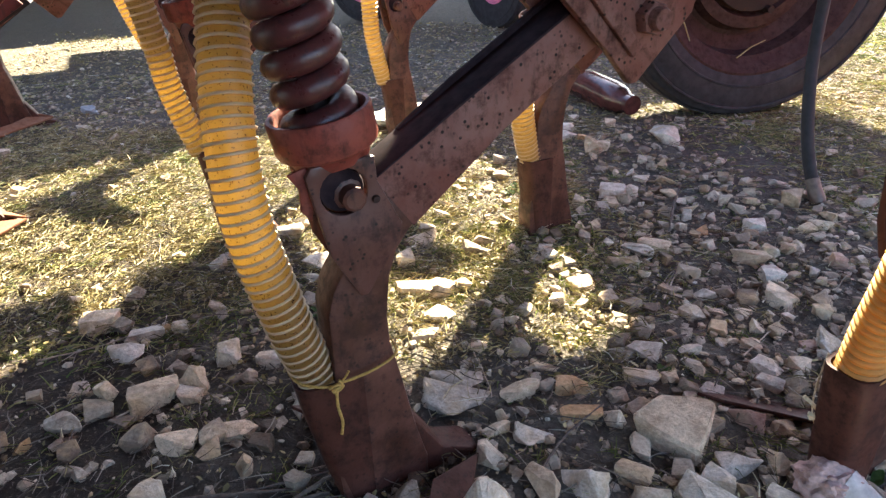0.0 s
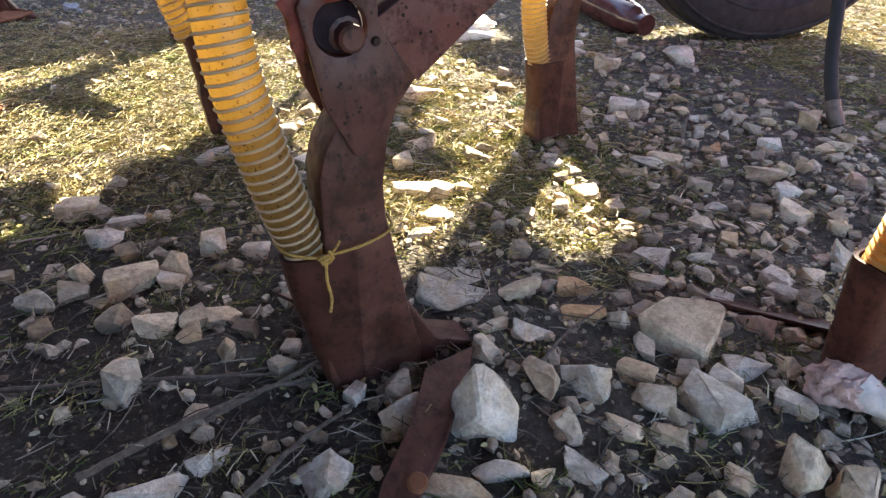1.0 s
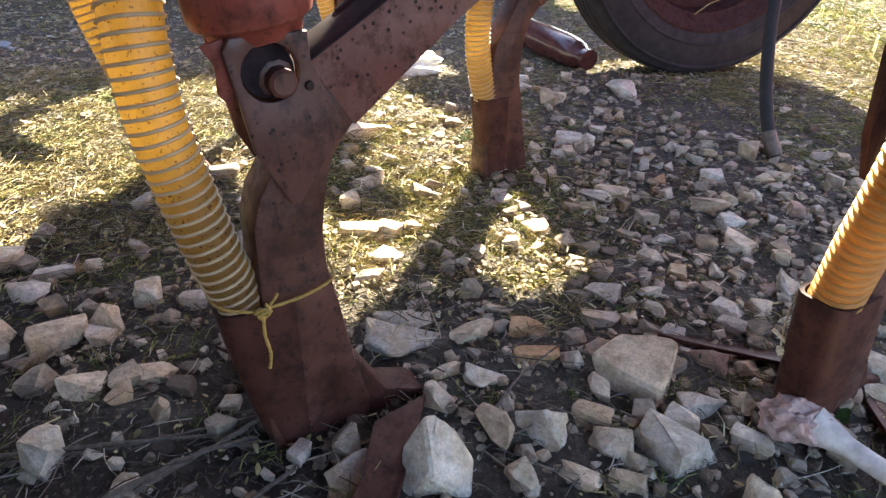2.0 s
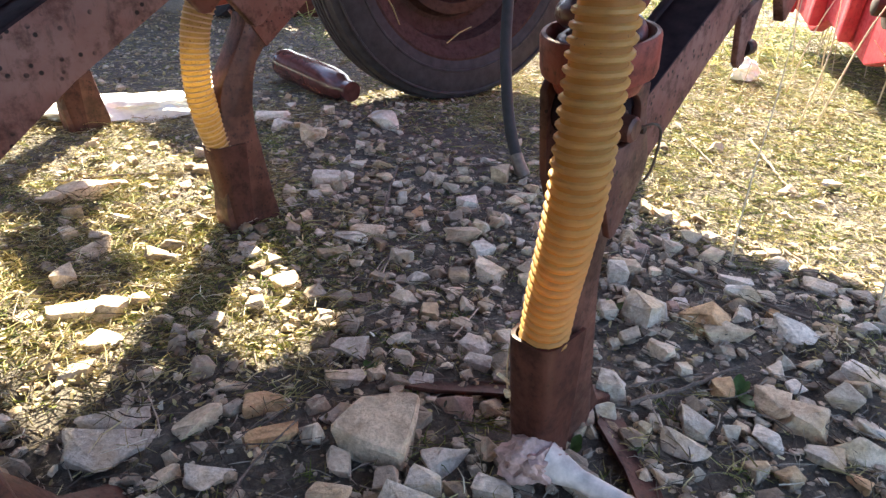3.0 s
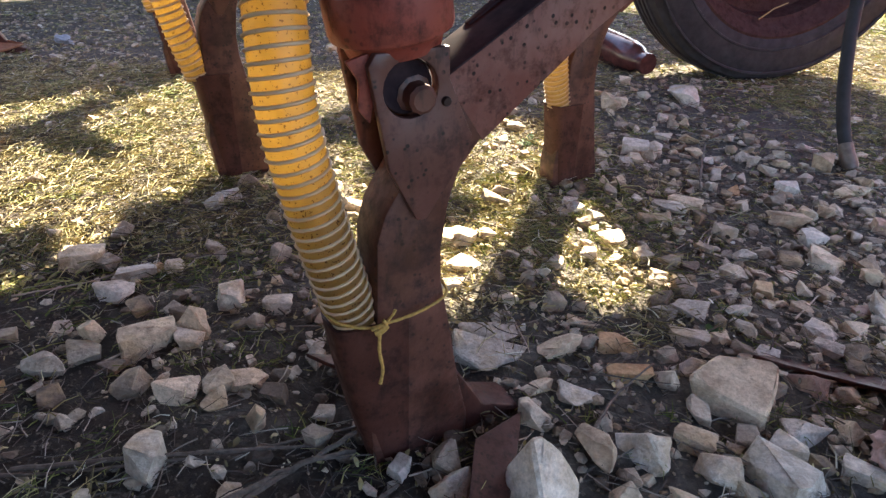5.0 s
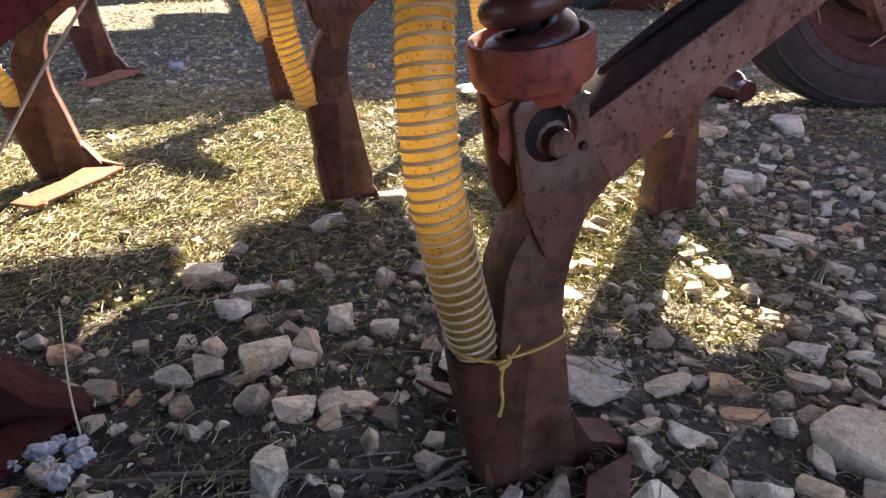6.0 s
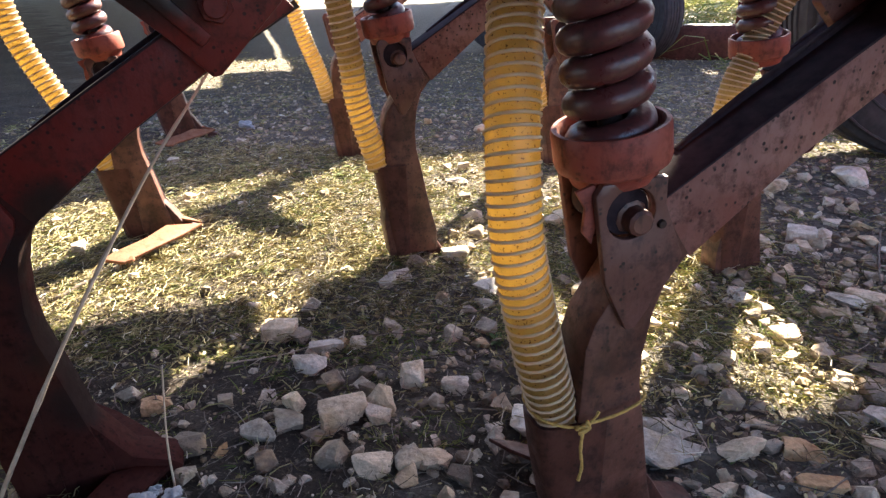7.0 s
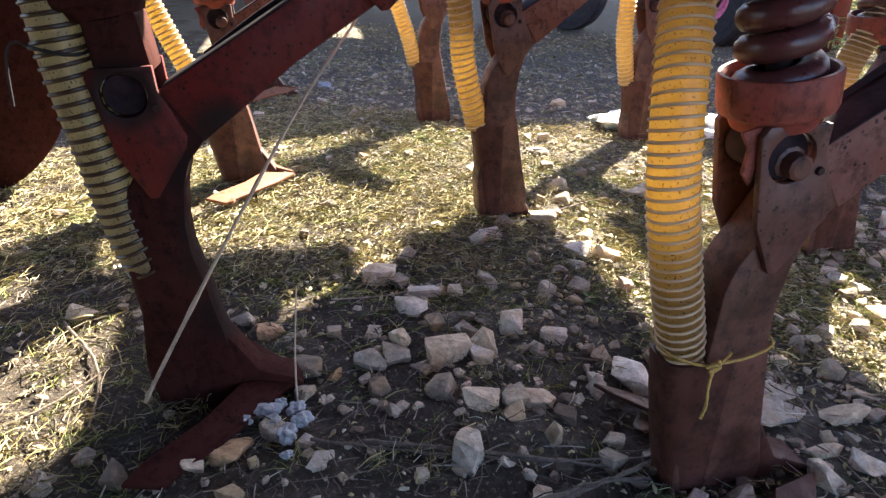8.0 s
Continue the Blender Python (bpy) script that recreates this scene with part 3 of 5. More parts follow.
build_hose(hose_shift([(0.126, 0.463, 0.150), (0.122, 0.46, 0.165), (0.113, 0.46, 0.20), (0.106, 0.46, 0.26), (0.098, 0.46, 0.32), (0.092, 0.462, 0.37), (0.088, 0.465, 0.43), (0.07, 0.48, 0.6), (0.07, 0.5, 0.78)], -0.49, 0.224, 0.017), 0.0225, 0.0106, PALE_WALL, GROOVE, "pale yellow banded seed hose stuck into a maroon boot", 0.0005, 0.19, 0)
build_hose(hose_shift(BOW[:4] + [(0.076, 0.462, 0.32), (0.066, 0.462, 0.40), (0.055, 0.462, 0.5), (0.05, 0.48, 0.78)], -0.008, 0.665, 0.03), 0.0218, 0.0105, HOSE_WALL, HOSE_RIB, YELLOW)
build_hose(hose_shift([(0.130, 0.463, 0.115), (0.124, 0.463, 0.14), (0.107, 0.46, 0.19), (0.098, 0.46, 0.25), (0.105, 0.46, 0.318), (0.125, 0.455, 0.375), (0.14, 0.45, 0.42), (0.22, 0.40, 0.58), (0.36, 0.30, 0.78)], 0.497, 0.417, -0.01), 0.0215, 0.0072, HOSE_WALL, HOSE_RIB, YELLOW)
build_hose(hose_shift(BOW[:2] + [(0.094, 0.46, 0.21), (0.085, 0.46, 0.27), (0.084, 0.46, 0.34), (0.08, 0.46, 0.45), (0.08, 0.48, 0.78)], 0.505, 1.10, 0.0), 0.0215, 0.0100, HOSE_WALL, HOSE_RIB, YELLOW)
build_hose(hose_shift(BOW[:2] + [(0.09, 0.46, 0.22), (0.06, 0.46, 0.31), (0.035, 0.46, 0.42), (0.02, 0.46, 0.6), (0.02, 0.48, 0.78)], 0.0, 1.335, 0.02), 0.0215, 0.0100, HOSE_WALL, HOSE_RIB, YELLOW)
build_hose(hose_shift(BOW[:2] + [(0.08, 0.46, 0.22), (0.04, 0.46, 0.32), (0.01, 0.46, 0.42), (0.0, 0.46, 0.6), (0.0, 0.48, 0.78)], -0.485, 0.955, 0.0), 0.0215, 0.0100, HOSE_WALL, HOSE_RIB, YELLOW)

# ---- unseen trays added for shade, above the tines, square to the travel ----
DRIFT_U, DRIFT_W = SUN_FROM.dot(U) / SUN_FROM.z, SUN_FROM.dot(W) / SUN_FROM.z


def shade_tray(h, u0, u1, w0, w1, z0=0.85, tall=0.024):
    """An unseen flat lidded tray, added to h, that shades the soil from u0 to u1 and from w0 to w1."""
    top = z0 + tall + 0.007
    u0, u1, w0, w1 = u0 + top * DRIFT_U, u1 + z0 * DRIFT_U, w0 + top * DRIFT_W, w1 + z0 * DRIFT_W
    bm = bmesh.new()
    box(bm, u0, u1, w0, w1, z0, z0 + tall, 0.006)
    part("tray", bm, RED, h)
    bm = bmesh.new()
    box(bm, u0 - 0.004, u1 + 0.004, w0 - 0.004, w1 + 0.004, z0 + tall + 0.001, top, 0.002)
    part("lid", bm, RED, h)


# made-up body that carries the shade trays, out of view
drill = empty("seed_drill_body", "unseen flat red trays added above the tines to shade the soil", "seed drill", m=Matrix.Rotation(TH, 4, "Z"))
shade_tray(drill, -1.0, -0.19, -1.2, 0.09)
shade_tray(drill, -0.19, 0.15, -1.2, 0.03)
shade_tray(drill, -0.17, 0.15, -0.10, 0.12, 0.99)
shade_tray(drill, 0.15, 0.50, -1.2, -0.10)
shade_tray(drill, -0.46, -0.245, 0.19, 0.95, 0.86)
shade_tray(drill, -0.28, 0.24, 0.20, 0.77, 0.90)
shade_tray(drill, -0.46, -0.13, 0.895, 1.06, 0.99)
shade_tray(drill, -0.17, -0.04, 0.70, 0.88, 1.27)
shade_tray(drill, -0.06, 0.24, 0.72, 1.08, 1.13)
shade_tray(drill, 0.24, 0.38, 0.10, 0.61, 0.86)
shade_tray(drill, 0.335, 0.455, 0.80, 1.09, 1.27)
shade_tray(drill, 0.37, 0.57, 0.10, 0.53, 0.99)
shade_tray(drill, 0.56, 1.16, -0.60, 0.64, 1.30)
shade_tray(drill, 0.63, 1.24, 0.54, 0.92, 1.44)
shade_tray(drill, 0.74, 1.24, 0.80, 1.50, 1.58)
shade_tray(drill, -3.5, 1.90, 1.69, 3.15, 1.00)
shade_tray(drill, 0.96, 1.92, 1.42, 1.80, 1.131)
shade_tray(drill, -0.20, 3.30, 2.90, 3.50, 1.14)
shade_tray(drill, 0.15, 3.30, 3.20, 8.0, 1.28)
for u, w in ((2.0, 3.5), (2.4, 2.9)):
    bm = bmesh.new()
    box(bm, u, u + 0.1, w, w + 0.1, -0.02, 0.999, 0.01)
    part("leg", bm, RED, drill)
# unseen bin and upright panel, added to keep skylight off the left
left_bin = empty("end_hopper", "unseen red bin and panel added to darken the left side", "hopper")
bm = bmesh.new()
box(bm, -2.3, -0.02, -1.6, 0.98, 0.78, 0.98, 0.01)
part("bin", bm, RED, left_bin)
bm = bmesh.new()
box(bm, -2.31, -0.01, -1.61, 0.99, 0.981, 1.01, 0.006)
part("lid", bm, RED, left_bin)
bm = bmesh.new()
box(bm, -2.3, 0.10, -0.62, -0.58, -0.02, 0.778, 0.008)
part("front_panel", bm, RED, left_bin)
# more unseen trays, added to hold the distant soil in shade
far = empty("far_hopper", "unseen red trays added behind to shade the far soil", "hopper", m=Matrix.Rotation(TH, 4, "Z"))
shade_tray(far, -9.0, 0.12, 3.95, 16.0, 1.0)
shade_tray(far, -7.0, -0.62, 2.95, 4.0, 1.14)
bm = bmesh.new()
box(bm, -2.2, -2.0, 6.0, 6.2, -0.02, 0.999, 0.01)
part("leg", bm, RED, far)

# ---- wheel ----
def build_wheel(centre, axis, r, width, tyre_m, rim_m, label, rim=0.68, dish=0.10):
    wheel = empty("wheel", label, "wheel", m=Matrix.Translation(centre) @ Vector(axis).to_track_quat("Z", "X").to_matrix().to_4x4())
    h = width / 2
    ri = r * rim
    bm = bmesh.new()
    turned(bm, [(ri, -h * 0.80), (ri + 0.02 * r, -h * 0.92), (r * 0.80, -h), (r * 0.93, -h * 0.95), (r * 0.985, -h * 0.80), (r, -h * 0.55), (r, h * 0.55), (r * 0.985, h * 0.80), (r * 0.93, h * 0.95), (r * 0.8, h), (ri, h * 0.8)], (0, 0, 0), (0, 0, 1), 72, False)
    rings = []
    for k in range(5):
        rr = r * (0.74 + 0.05 * k)
        for s in (-1, 1):
            ring = [Vector((rr * math.cos(a), rr * math.sin(a), s * h * 0.985)) for a in (math.tau * j / 60 for j in range(61))]
            if k in (1, 4):
                rings.append(ring)
    tyre = part("tyre", bm, tyre_m, wheel)
    for ring in rings:
        bm = bmesh.new()
        sweep_tube(bm, ring, [0.004] * 61, 6, False)
        part("sidewall_bead", bm, tyre_m, tyre)
    for k in range(4):
        bm = bmesh.new()
        z = h * (-0.42 + 0.28 * k)
        turned(bm, [(r * 0.97, z - h * 0.11), (r * 0.99, z - h * 0.10), (r * 1.012, z - h * 0.08), (r * 1.012, z + h * 0.08), (r * 0.99, z + h * 0.10), (r * 0.97, z + h * 0.11)], (0, 0, 0), (0, 0, 1), 72, False)
        part("tread_rib", bm, tyre_m, tyre)
    bm = bmesh.new()
    turned(bm, [(ri * 1.03, -h * 0.88), (ri * 1.0, -h * 0.90), (ri * 0.94, -h * 0.75), (ri * 0.90, -h + dish * 0.45), (ri * 0.86, -h + dish * 0.5), (ri * 0.83, -h + dish), (ri * 0.70, -h + dish * 1.15), (ri * 0.66, -h + dish * 1.1), (ri * 0.62, -h + dish * 0.75), (ri * 0.52, -h + dish * 0.7), (ri * 0.48, -h + dish * 1.0), (ri * 0.34, -h + dish * 0.7), (ri * 0.34, h * 0.4), (ri * 0.9, h * 0.5), (ri * 1.0, h * 0.8)], (0, 0, 0), (0, 0, 1), 64, False)
    rim_ob = part("rim", bm, rim_m, wheel)
    bm = bmesh.new()
    turned(bm, [(ri * 0.22, -h + dish * 0.2), (ri * 0.26, -h + dish * 0.3), (ri * 0.26, -h + dish), (ri * 0.2, -h + dish)], (0, 0, 0), (0, 0, 1), 20)
    part("hub", bm, rim_m, rim_ob)
    # black ring put round the hub for the shade of its recess
    bm = bmesh.new()
    turned(bm, [(ri * 0.27, -h + dish * 0.66), (ri * 0.47, -h + dish * 0.66), (ri * 0.47, -h + dish * 0.72), (ri * 0.27, -h + dish * 0.72)], (0, 0, 0), (0, 0, 1), 32)
    part("hub_plate", bm, DARK, rim_ob)
    for k in range(5):
        a = math.tau * k / 5 + 0.3
        bm = bmesh.new()
        turned(bm, [(0.010, -h + dish * 0.45), (0.011, -h + dish * 0.5), (0.011, -h + dish)], (ri * 0.48 * math.cos(a), ri * 0.48 * math.sin(a), 0), (0, 0, 1), 6)
        part("wheel_nut", bm, DARK, rim_ob)
    return wheel


build_wheel(Vector((0.820, 1.845, 0.405)), Vector((-0.18, 0.984, 0)), 0.41, 0.17, RUBBER, RIMM, "worn black tyre on a dull rusty rim", 0.71, 0.09)


# ---- stones ----
def stone_mesh(seed, chips=11, bevel=0.02, cuts=1):
    """An angular broken stone about one unit across, standing on z = 0."""
    rng = random.Random(seed)
    bm = bmesh.new()
    if seed % 5 < 2:
        for k in range(8):
            bm.verts.new(((k % 2 - 0.5) * rng.uniform(0.3, 1.0), (k // 2 % 2 - 0.5) * rng.uniform(0.3, 1.0), (k // 4 - 0.5) * rng.uniform(0.3, 1.0)))
        chips = 2
    for k in range(chips):
        z = rng.uniform(-1, 1)
        a = rng.uniform(0, math.tau)
        s = math.sqrt(1 - z * z) ** 0.7
        k2 = rng.uniform(0.82, 1.0)
        bm.verts.new((0.5 * s * math.cos(a) * k2, 0.5 * s * math.sin(a) * k2, 0.5 * z * k2))
    hull = bmesh.ops.convex_hull(bm, input=bm.verts[:])
    junk = list({g for g in hull["geom_interior"] + hull["geom_unused"] if isinstance(g, bmesh.types.BMVert)})
    bmesh.ops.delete(bm, geom=junk, context="VERTS")
    bmesh.ops.bevel(bm, geom=bm.edges[:], offset=bevel, segments=1, affect="EDGES", clamp_overlap=True)
    bmesh.ops.triangulate(bm, faces=bm.faces[:])
    if cuts:
        bmesh.ops.subdivide_edges(bm, edges=bm.edges[:], cuts=cuts)
    for v in bm.verts:
        v.co += Vector(noise.noise_vector(v.co * 3.0 + Vector((seed, 0, 0)))) * 0.075 + Vector(noise.noise_vector(v.co * 7.0 + Vector((seed, 5, 0)))) * 0.032
    lo = [min(v.co[i] for v in bm.verts) for i in range(3)]
    hi = [max(v.co[i] for v in bm.verts) for i in range(3)]
    for v in bm.verts:
        v.co = Vector([(v.co[i] - (lo[i] + hi[i]) / 2) / (hi[i] - lo[i]) for i in range(3)])
    me = mesh_of("stone", bm, STONE["g"], True)
    me.set_sharp_from_angle(angle=radians(26))
    return me


def hull_mesh(name, corners, tone):
    """A broken stone from its few corners, in metres round its middle."""
    bm = bmesh.new()
    for p in corners:
        bm.verts.new(p)
    bmesh.ops.convex_hull(bm, input=bm.verts[:])
    size = max(v.co.length for v in bm.verts)
    bmesh.ops.bevel(bm, geom=bm.edges[:], offset=size * 0.045, segments=1, affect="EDGES", clamp_overlap=True)
    bmesh.ops.triangulate(bm, faces=bm.faces[:])
    bmesh.ops.subdivide_edges(bm, edges=bm.edges[:], cuts=2)
    for v in bm.verts:
        v.co += Vector(noise.noise_vector(v.co * 2.2 / size)) * size * 0.05 + Vector(noise.noise_vector(v.co * 6 / size)) * size * 0.025
    me = mesh_of(name, bm, STONE[tone], True)
    me.set_sharp_from_angle(angle=radians(26))
    return me


STONE_MESHES = {}
KINDS = {"g": "grey chipped limestone lying on the soil", "t": "tan chipped limestone lying on the soil", "o": "ochre broken stone lying on the soil",
         "r": "reddish broken stone lying on the soil", "w": "pale angular limestone lying on the soil"}
TAKEN = []


def rock(x, y, lx, ly, h, turn, tone, sink=0.25, corners=None):
    if any((x - a) ** 2 + (y - b) ** 2 < 0.018 ** 2 for a, b, c in TAKEN):
        return
    key = (len(TAKEN) % 26, tone)
    if key not in STONE_MESHES:
        me = stone_mesh(key[0] + 3, 9, 0.022, 2)
        me.materials.clear()
        me.materials.append(STONE[tone])
        STONE_MESHES[key] = me
    ob = new("stone", STONE_MESHES[key])
    h = max(h, 0.46 * min(lx, ly)) * 1.42
    rng = random.Random(len(TAKEN) * 7 + 1)
    ob.matrix_world = Matrix.Translation((x, y, rise(x, y) + h * (0.46 - sink))) @ Matrix.Rotation(radians(turn + rng.uniform(-14, 14)), 4, "Z") @ Matrix.Rotation(radians(rng.uniform(-8, 8)), 4, "X") @ Matrix.Diagonal((lx, ly * 1.1, h, 1))
    if corners:
        ob.data = hull_mesh("stone", corners, tone)
        ob.matrix_world = Matrix.Translation((x, y, rise(x, y)))
    tagged(ob, KINDS[tone], "stone", "stones on the soil")
    TAKEN.append((x, y, max(lx, ly) / 2))


rock(0.013, 0.591, 0.087, 0.049, 0.024, -0, "g")
rock(0.086, 0.601, 0.055, 0.039, 0.020, -7, "t")
rock(0.158, 0.612, 0.050, 0.027, 0.013, -14, "o")
rock(0.157, 0.560, 0.053, 0.025, 0.012, -15, "o")
rock(0.255, 0.526, 0.086, 0.065, 0.033, -25, "t", 0.25, [(-0.050, 0.012, 0.028), (-0.008, 0.040, 0.036), (0.050, 0.022, 0.038), (0.012, -0.042, 0.022), (-0.036, -0.006, -0.012), (0.014, -0.040, -0.014), (0.040, 0.020, -0.012), (-0.016, 0.036, -0.012)])
rock(0.143, 0.459, 0.052, 0.044, 0.022, -16, "g")
rock(0.099, 0.458, 0.041, 0.041, 0.021, -11, "t")
rock(0.194, 0.468, 0.039, 0.027, 0.013, -22, "t")
rock(0.043, 0.420, 0.059, 0.059, 0.042, -4, "w", 0.25, [(-0.010, 0.004, 0.058), (0.004, 0.012, 0.054), (0.032, -0.006, 0.020), (0.030, -0.030, -0.010), (-0.030, 0.004, 0.022), (-0.032, -0.022, -0.012), (0.030, 0.022, -0.012), (-0.020, 0.026, -0.012), (-0.004, -0.034, 0.030)])
rock(-0.033, 0.409, 0.038, 0.033, 0.017, 6, "g")
rock(-0.091, 0.347, 0.051, 0.043, 0.021, 17, "w")
rock(0.307, 0.483, 0.048, 0.031, 0.015, -32, "g")
rock(0.256, 0.425, 0.073, 0.050, 0.025, -30, "g")
rock(0.336, 0.435, 0.039, 0.026, 0.013, -37, "g")
rock(0.303, 0.355, 0.037, 0.037, 0.033, -40, "t")
rock(0.117, 0.407, 0.030, 0.030, 0.016, -15, "t")
rock(0.166, 0.400, 0.040, 0.021, 0.011, -21, "t")
rock(0.206, 0.392, 0.035, 0.019, 0.009, -27, "t")
rock(0.124, 0.356, 0.042, 0.022, 0.011, -18, "g")
rock(0.020, 0.339, 0.064, 0.025, 0.013, -2, "t")
rock(0.058, 0.357, 0.052, 0.026, 0.013, -8, "g")
rock(0.201, 0.430, 0.042, 0.030, 0.015, -24, "g")
rock(0.244, 0.627, 0.047, 0.024, 0.012, -21, "g")
rock(0.260, 0.675, 0.042, 0.030, 0.015, -20, "g")
rock(0.130, 0.653, 0.045, 0.021, 0.011, -10, "t")
rock(0.234, 0.572, 0.050, 0.029, 0.014, -21, "g")
rock(0.097, 0.524, 0.045, 0.026, 0.013, -9, "g")
rock(0.056, 0.541, 0.033, 0.027, 0.013, -5, "t")
rock(0.002, 0.531, 0.033, 0.024, 0.012, 1, "g")
rock(-0.360, 0.606, 0.063, 0.045, 0.023, 32, "t")
rock(-0.297, 0.523, 0.045, 0.033, 0.017, 31, "t")
rock(-0.323, 0.633, 0.041, 0.041, 0.031, 28, "t")
rock(-0.446, 0.553, 0.034, 0.034, 0.026, 40, "g")
rock(-0.234, 0.677, 0.036, 0.026, 0.013, 20, "g")
rock(-0.239, 0.545, 0.046, 0.028, 0.014, 25, "t")
rock(-0.261, 0.513, 0.030, 0.024, 0.012, 28, "t")
rock(-0.215, 0.490, 0.020, 0.020, 0.017, 25, "t")
rock(-0.188, 0.356, 0.040, 0.022, 0.011, 29, "g")
rock(-0.227, 0.324, 0.072, 0.025, 0.013, 37, "w")
rock(-0.433, 0.754, 0.050, 0.030, 0.015, 31, "g")
rock(-0.435, 0.694, 0.047, 0.036, 0.018, 33, "g")
rock(-0.012, 0.778, 0.051, 0.034, 0.017, 2, "w")
rock(0.506, 0.932, 0.063, 0.042, 0.021, -28, "t")
rock(0.568, 1.061, 0.045, 0.037, 0.018, -28, "w")
rock(0.497, 0.810, 0.052, 0.046, 0.023, -31, "t")
rock(0.555, 1.562, 0.082, 0.074, 0.037, -19, "w")
rock(0.396, 0.829, 0.037, 0.028, 0.014, -25, "g")
rock(0.210, 0.864, 0.047, 0.033, 0.017, -13, "t")
rock(-0.048, 0.853, 0.063, 0.033, 0.016, 4, "t")
rock(0.670, 1.147, 0.037, 0.037, 0.033, -30, "t")
rock(0.703, 1.254, 0.051, 0.037, 0.018, -29, "g")
rock(0.322, 0.601, 0.039, 0.027, 0.013, -28, "g")
rock(0.510, 0.689, 0.036, 0.036, 0.030, -36, "g")
rock(0.317, 0.679, 0.035, 0.023, 0.011, -24, "g")
rock(0.408, 0.644, 0.041, 0.026, 0.013, -32, "g")
rock(0.339, 1.214, 0.055, 0.048, 0.024, -15, "g")
rock(0.358, 1.486, 0.052, 0.052, 0.033, -13, "t")
rock(0.373, 1.219, 0.044, 0.042, 0.021, -17, "w")
rock(0.329, 0.970, 0.055, 0.032, 0.016, -18, "g")
rock(0.359, 0.980, 0.056, 0.038, 0.019, -20, "t")
rock(0.252, 0.348, 0.028, 0.026, 0.013, -35, "t")
rock(0.090, 0.350, 0.019, 0.017, 0.009, -13, "t")
rock(0.714, 0.602, 0.063, 0.054, 0.027, -48, "o")
rock(0.719, 0.571, 0.065, 0.041, 0.021, -50, "t")
rock(0.648, 0.641, 0.063, 0.058, 0.029, -42, "g")
rock(0.707, 0.767, 0.043, 0.033, 0.016, -39, "t")
rock(0.804, 0.545, 0.058, 0.039, 0.019, -55, "g")
rock(0.646, 0.492, 0.035, 0.032, 0.016, -51, "o")
rock(0.674, 0.449, 0.043, 0.043, 0.022, -55, "t")
rock(0.690, 0.419, 0.051, 0.045, 0.022, -58, "t")
rock(0.573, 0.450, 0.038, 0.034, 0.017, -49, "g")
rock(0.634, 0.410, 0.034, 0.028, 0.014, -56, "g")
rock(0.910, 0.521, 0.030, 0.024, 0.012, -60, "g")
rock(0.942, 0.630, 0.058, 0.033, 0.016, -56, "g")
rock(0.831, 0.673, 0.050, 0.027, 0.014, -49, "g")
rock(0.666, 0.373, 0.039, 0.027, 0.014, -61, "g")
rock(0.758, 0.377, 0.065, 0.027, 0.013, -65, "g")
rock(0.711, 0.361, 0.062, 0.034, 0.017, -64, "t")
rock(0.952, 0.483, 0.029, 0.028, 0.014, -64, "g")
rock(0.773, 0.491, 0.027, 0.027, 0.015, -57, "t")
rock(0.521, 0.525, 0.037, 0.036, 0.018, -40, "g")
rock(0.818, 0.450, 0.053, 0.035, 0.017, -62, "g")
rock(0.538, 0.425, 0.050, 0.026, 0.013, -49, "g")
rock(0.260, 0.677, 0.039, 0.029, 0.014, -10, "g")
rock(0.317, 0.604, 0.033, 0.026, 0.013, -18, "g")
rock(0.342, 0.552, 0.046, 0.033, 0.017, -22, "r")
rock(0.314, 0.646, 0.032, 0.025, 0.013, -16, "g")
rock(0.395, 0.609, 0.032, 0.022, 0.011, -25, "g")
rock(0.492, 0.810, 0.049, 0.049, 0.028, -25, "t")
rock(0.401, 0.834, 0.032, 0.019, 0.009, -18, "t")
rock(0.397, 0.786, 0.038, 0.014, 0.007, -19, "t")
rock(-0.047, 1.028, 0.064, 0.036, 0.018, 12, "t")
rock(-0.019, 0.851, 0.074, 0.043, 0.021, 13, "t")
rock(-0.018, 0.780, 0.056, 0.032, 0.016, 14, "w")
rock(0.135, 0.658, 0.047, 0.026, 0.013, 2, "t")
rock(0.091, 0.610, 0.048, 0.041, 0.021, 7, "t")
rock(0.158, 0.616, 0.051, 0.038, 0.019, -1, "t")
rock(0.207, 0.862, 0.042, 0.028, 0.014, -4, "t")
rock(-0.071, 1.262, 0.105, 0.058, 0.029, 11, "t")
rock(0.301, 1.662, 0.103, 0.045, 0.022, -5, "w")
rock(0.367, 1.502, 0.057, 0.049, 0.024, -9, "t")
rock(0.014, 0.628, 0.068, 0.031, 0.015, 14, "g")
rock(0.082, 0.811, 0.024, 0.021, 0.011, 6, "t")
rock(0.025, 0.862, 0.028, 0.028, 0.016, 9, "t")
rock(-0.366, 0.609, 0.050, 0.044, 0.022, 14, "t")
rock(-0.446, 0.548, 0.034, 0.034, 0.026, 22, "t")
rock(-0.435, 0.700, 0.032, 0.032, 0.018, 17, "t")
rock(-0.430, 0.754, 0.042, 0.027, 0.014, 16, "t")
rock(-0.292, 0.687, 0.034, 0.034, 0.031, 7, "w")
rock(-0.302, 0.527, 0.048, 0.031, 0.016, 10, "t")
rock(-0.243, 0.544, 0.039, 0.028, 0.014, 4, "g")
rock(-0.266, 0.509, 0.025, 0.024, 0.012, 7, "g")
rock(-0.238, 0.683, 0.034, 0.027, 0.014, 3, "g")
rock(-0.318, 0.608, 0.035, 0.029, 0.014, 10, "g")
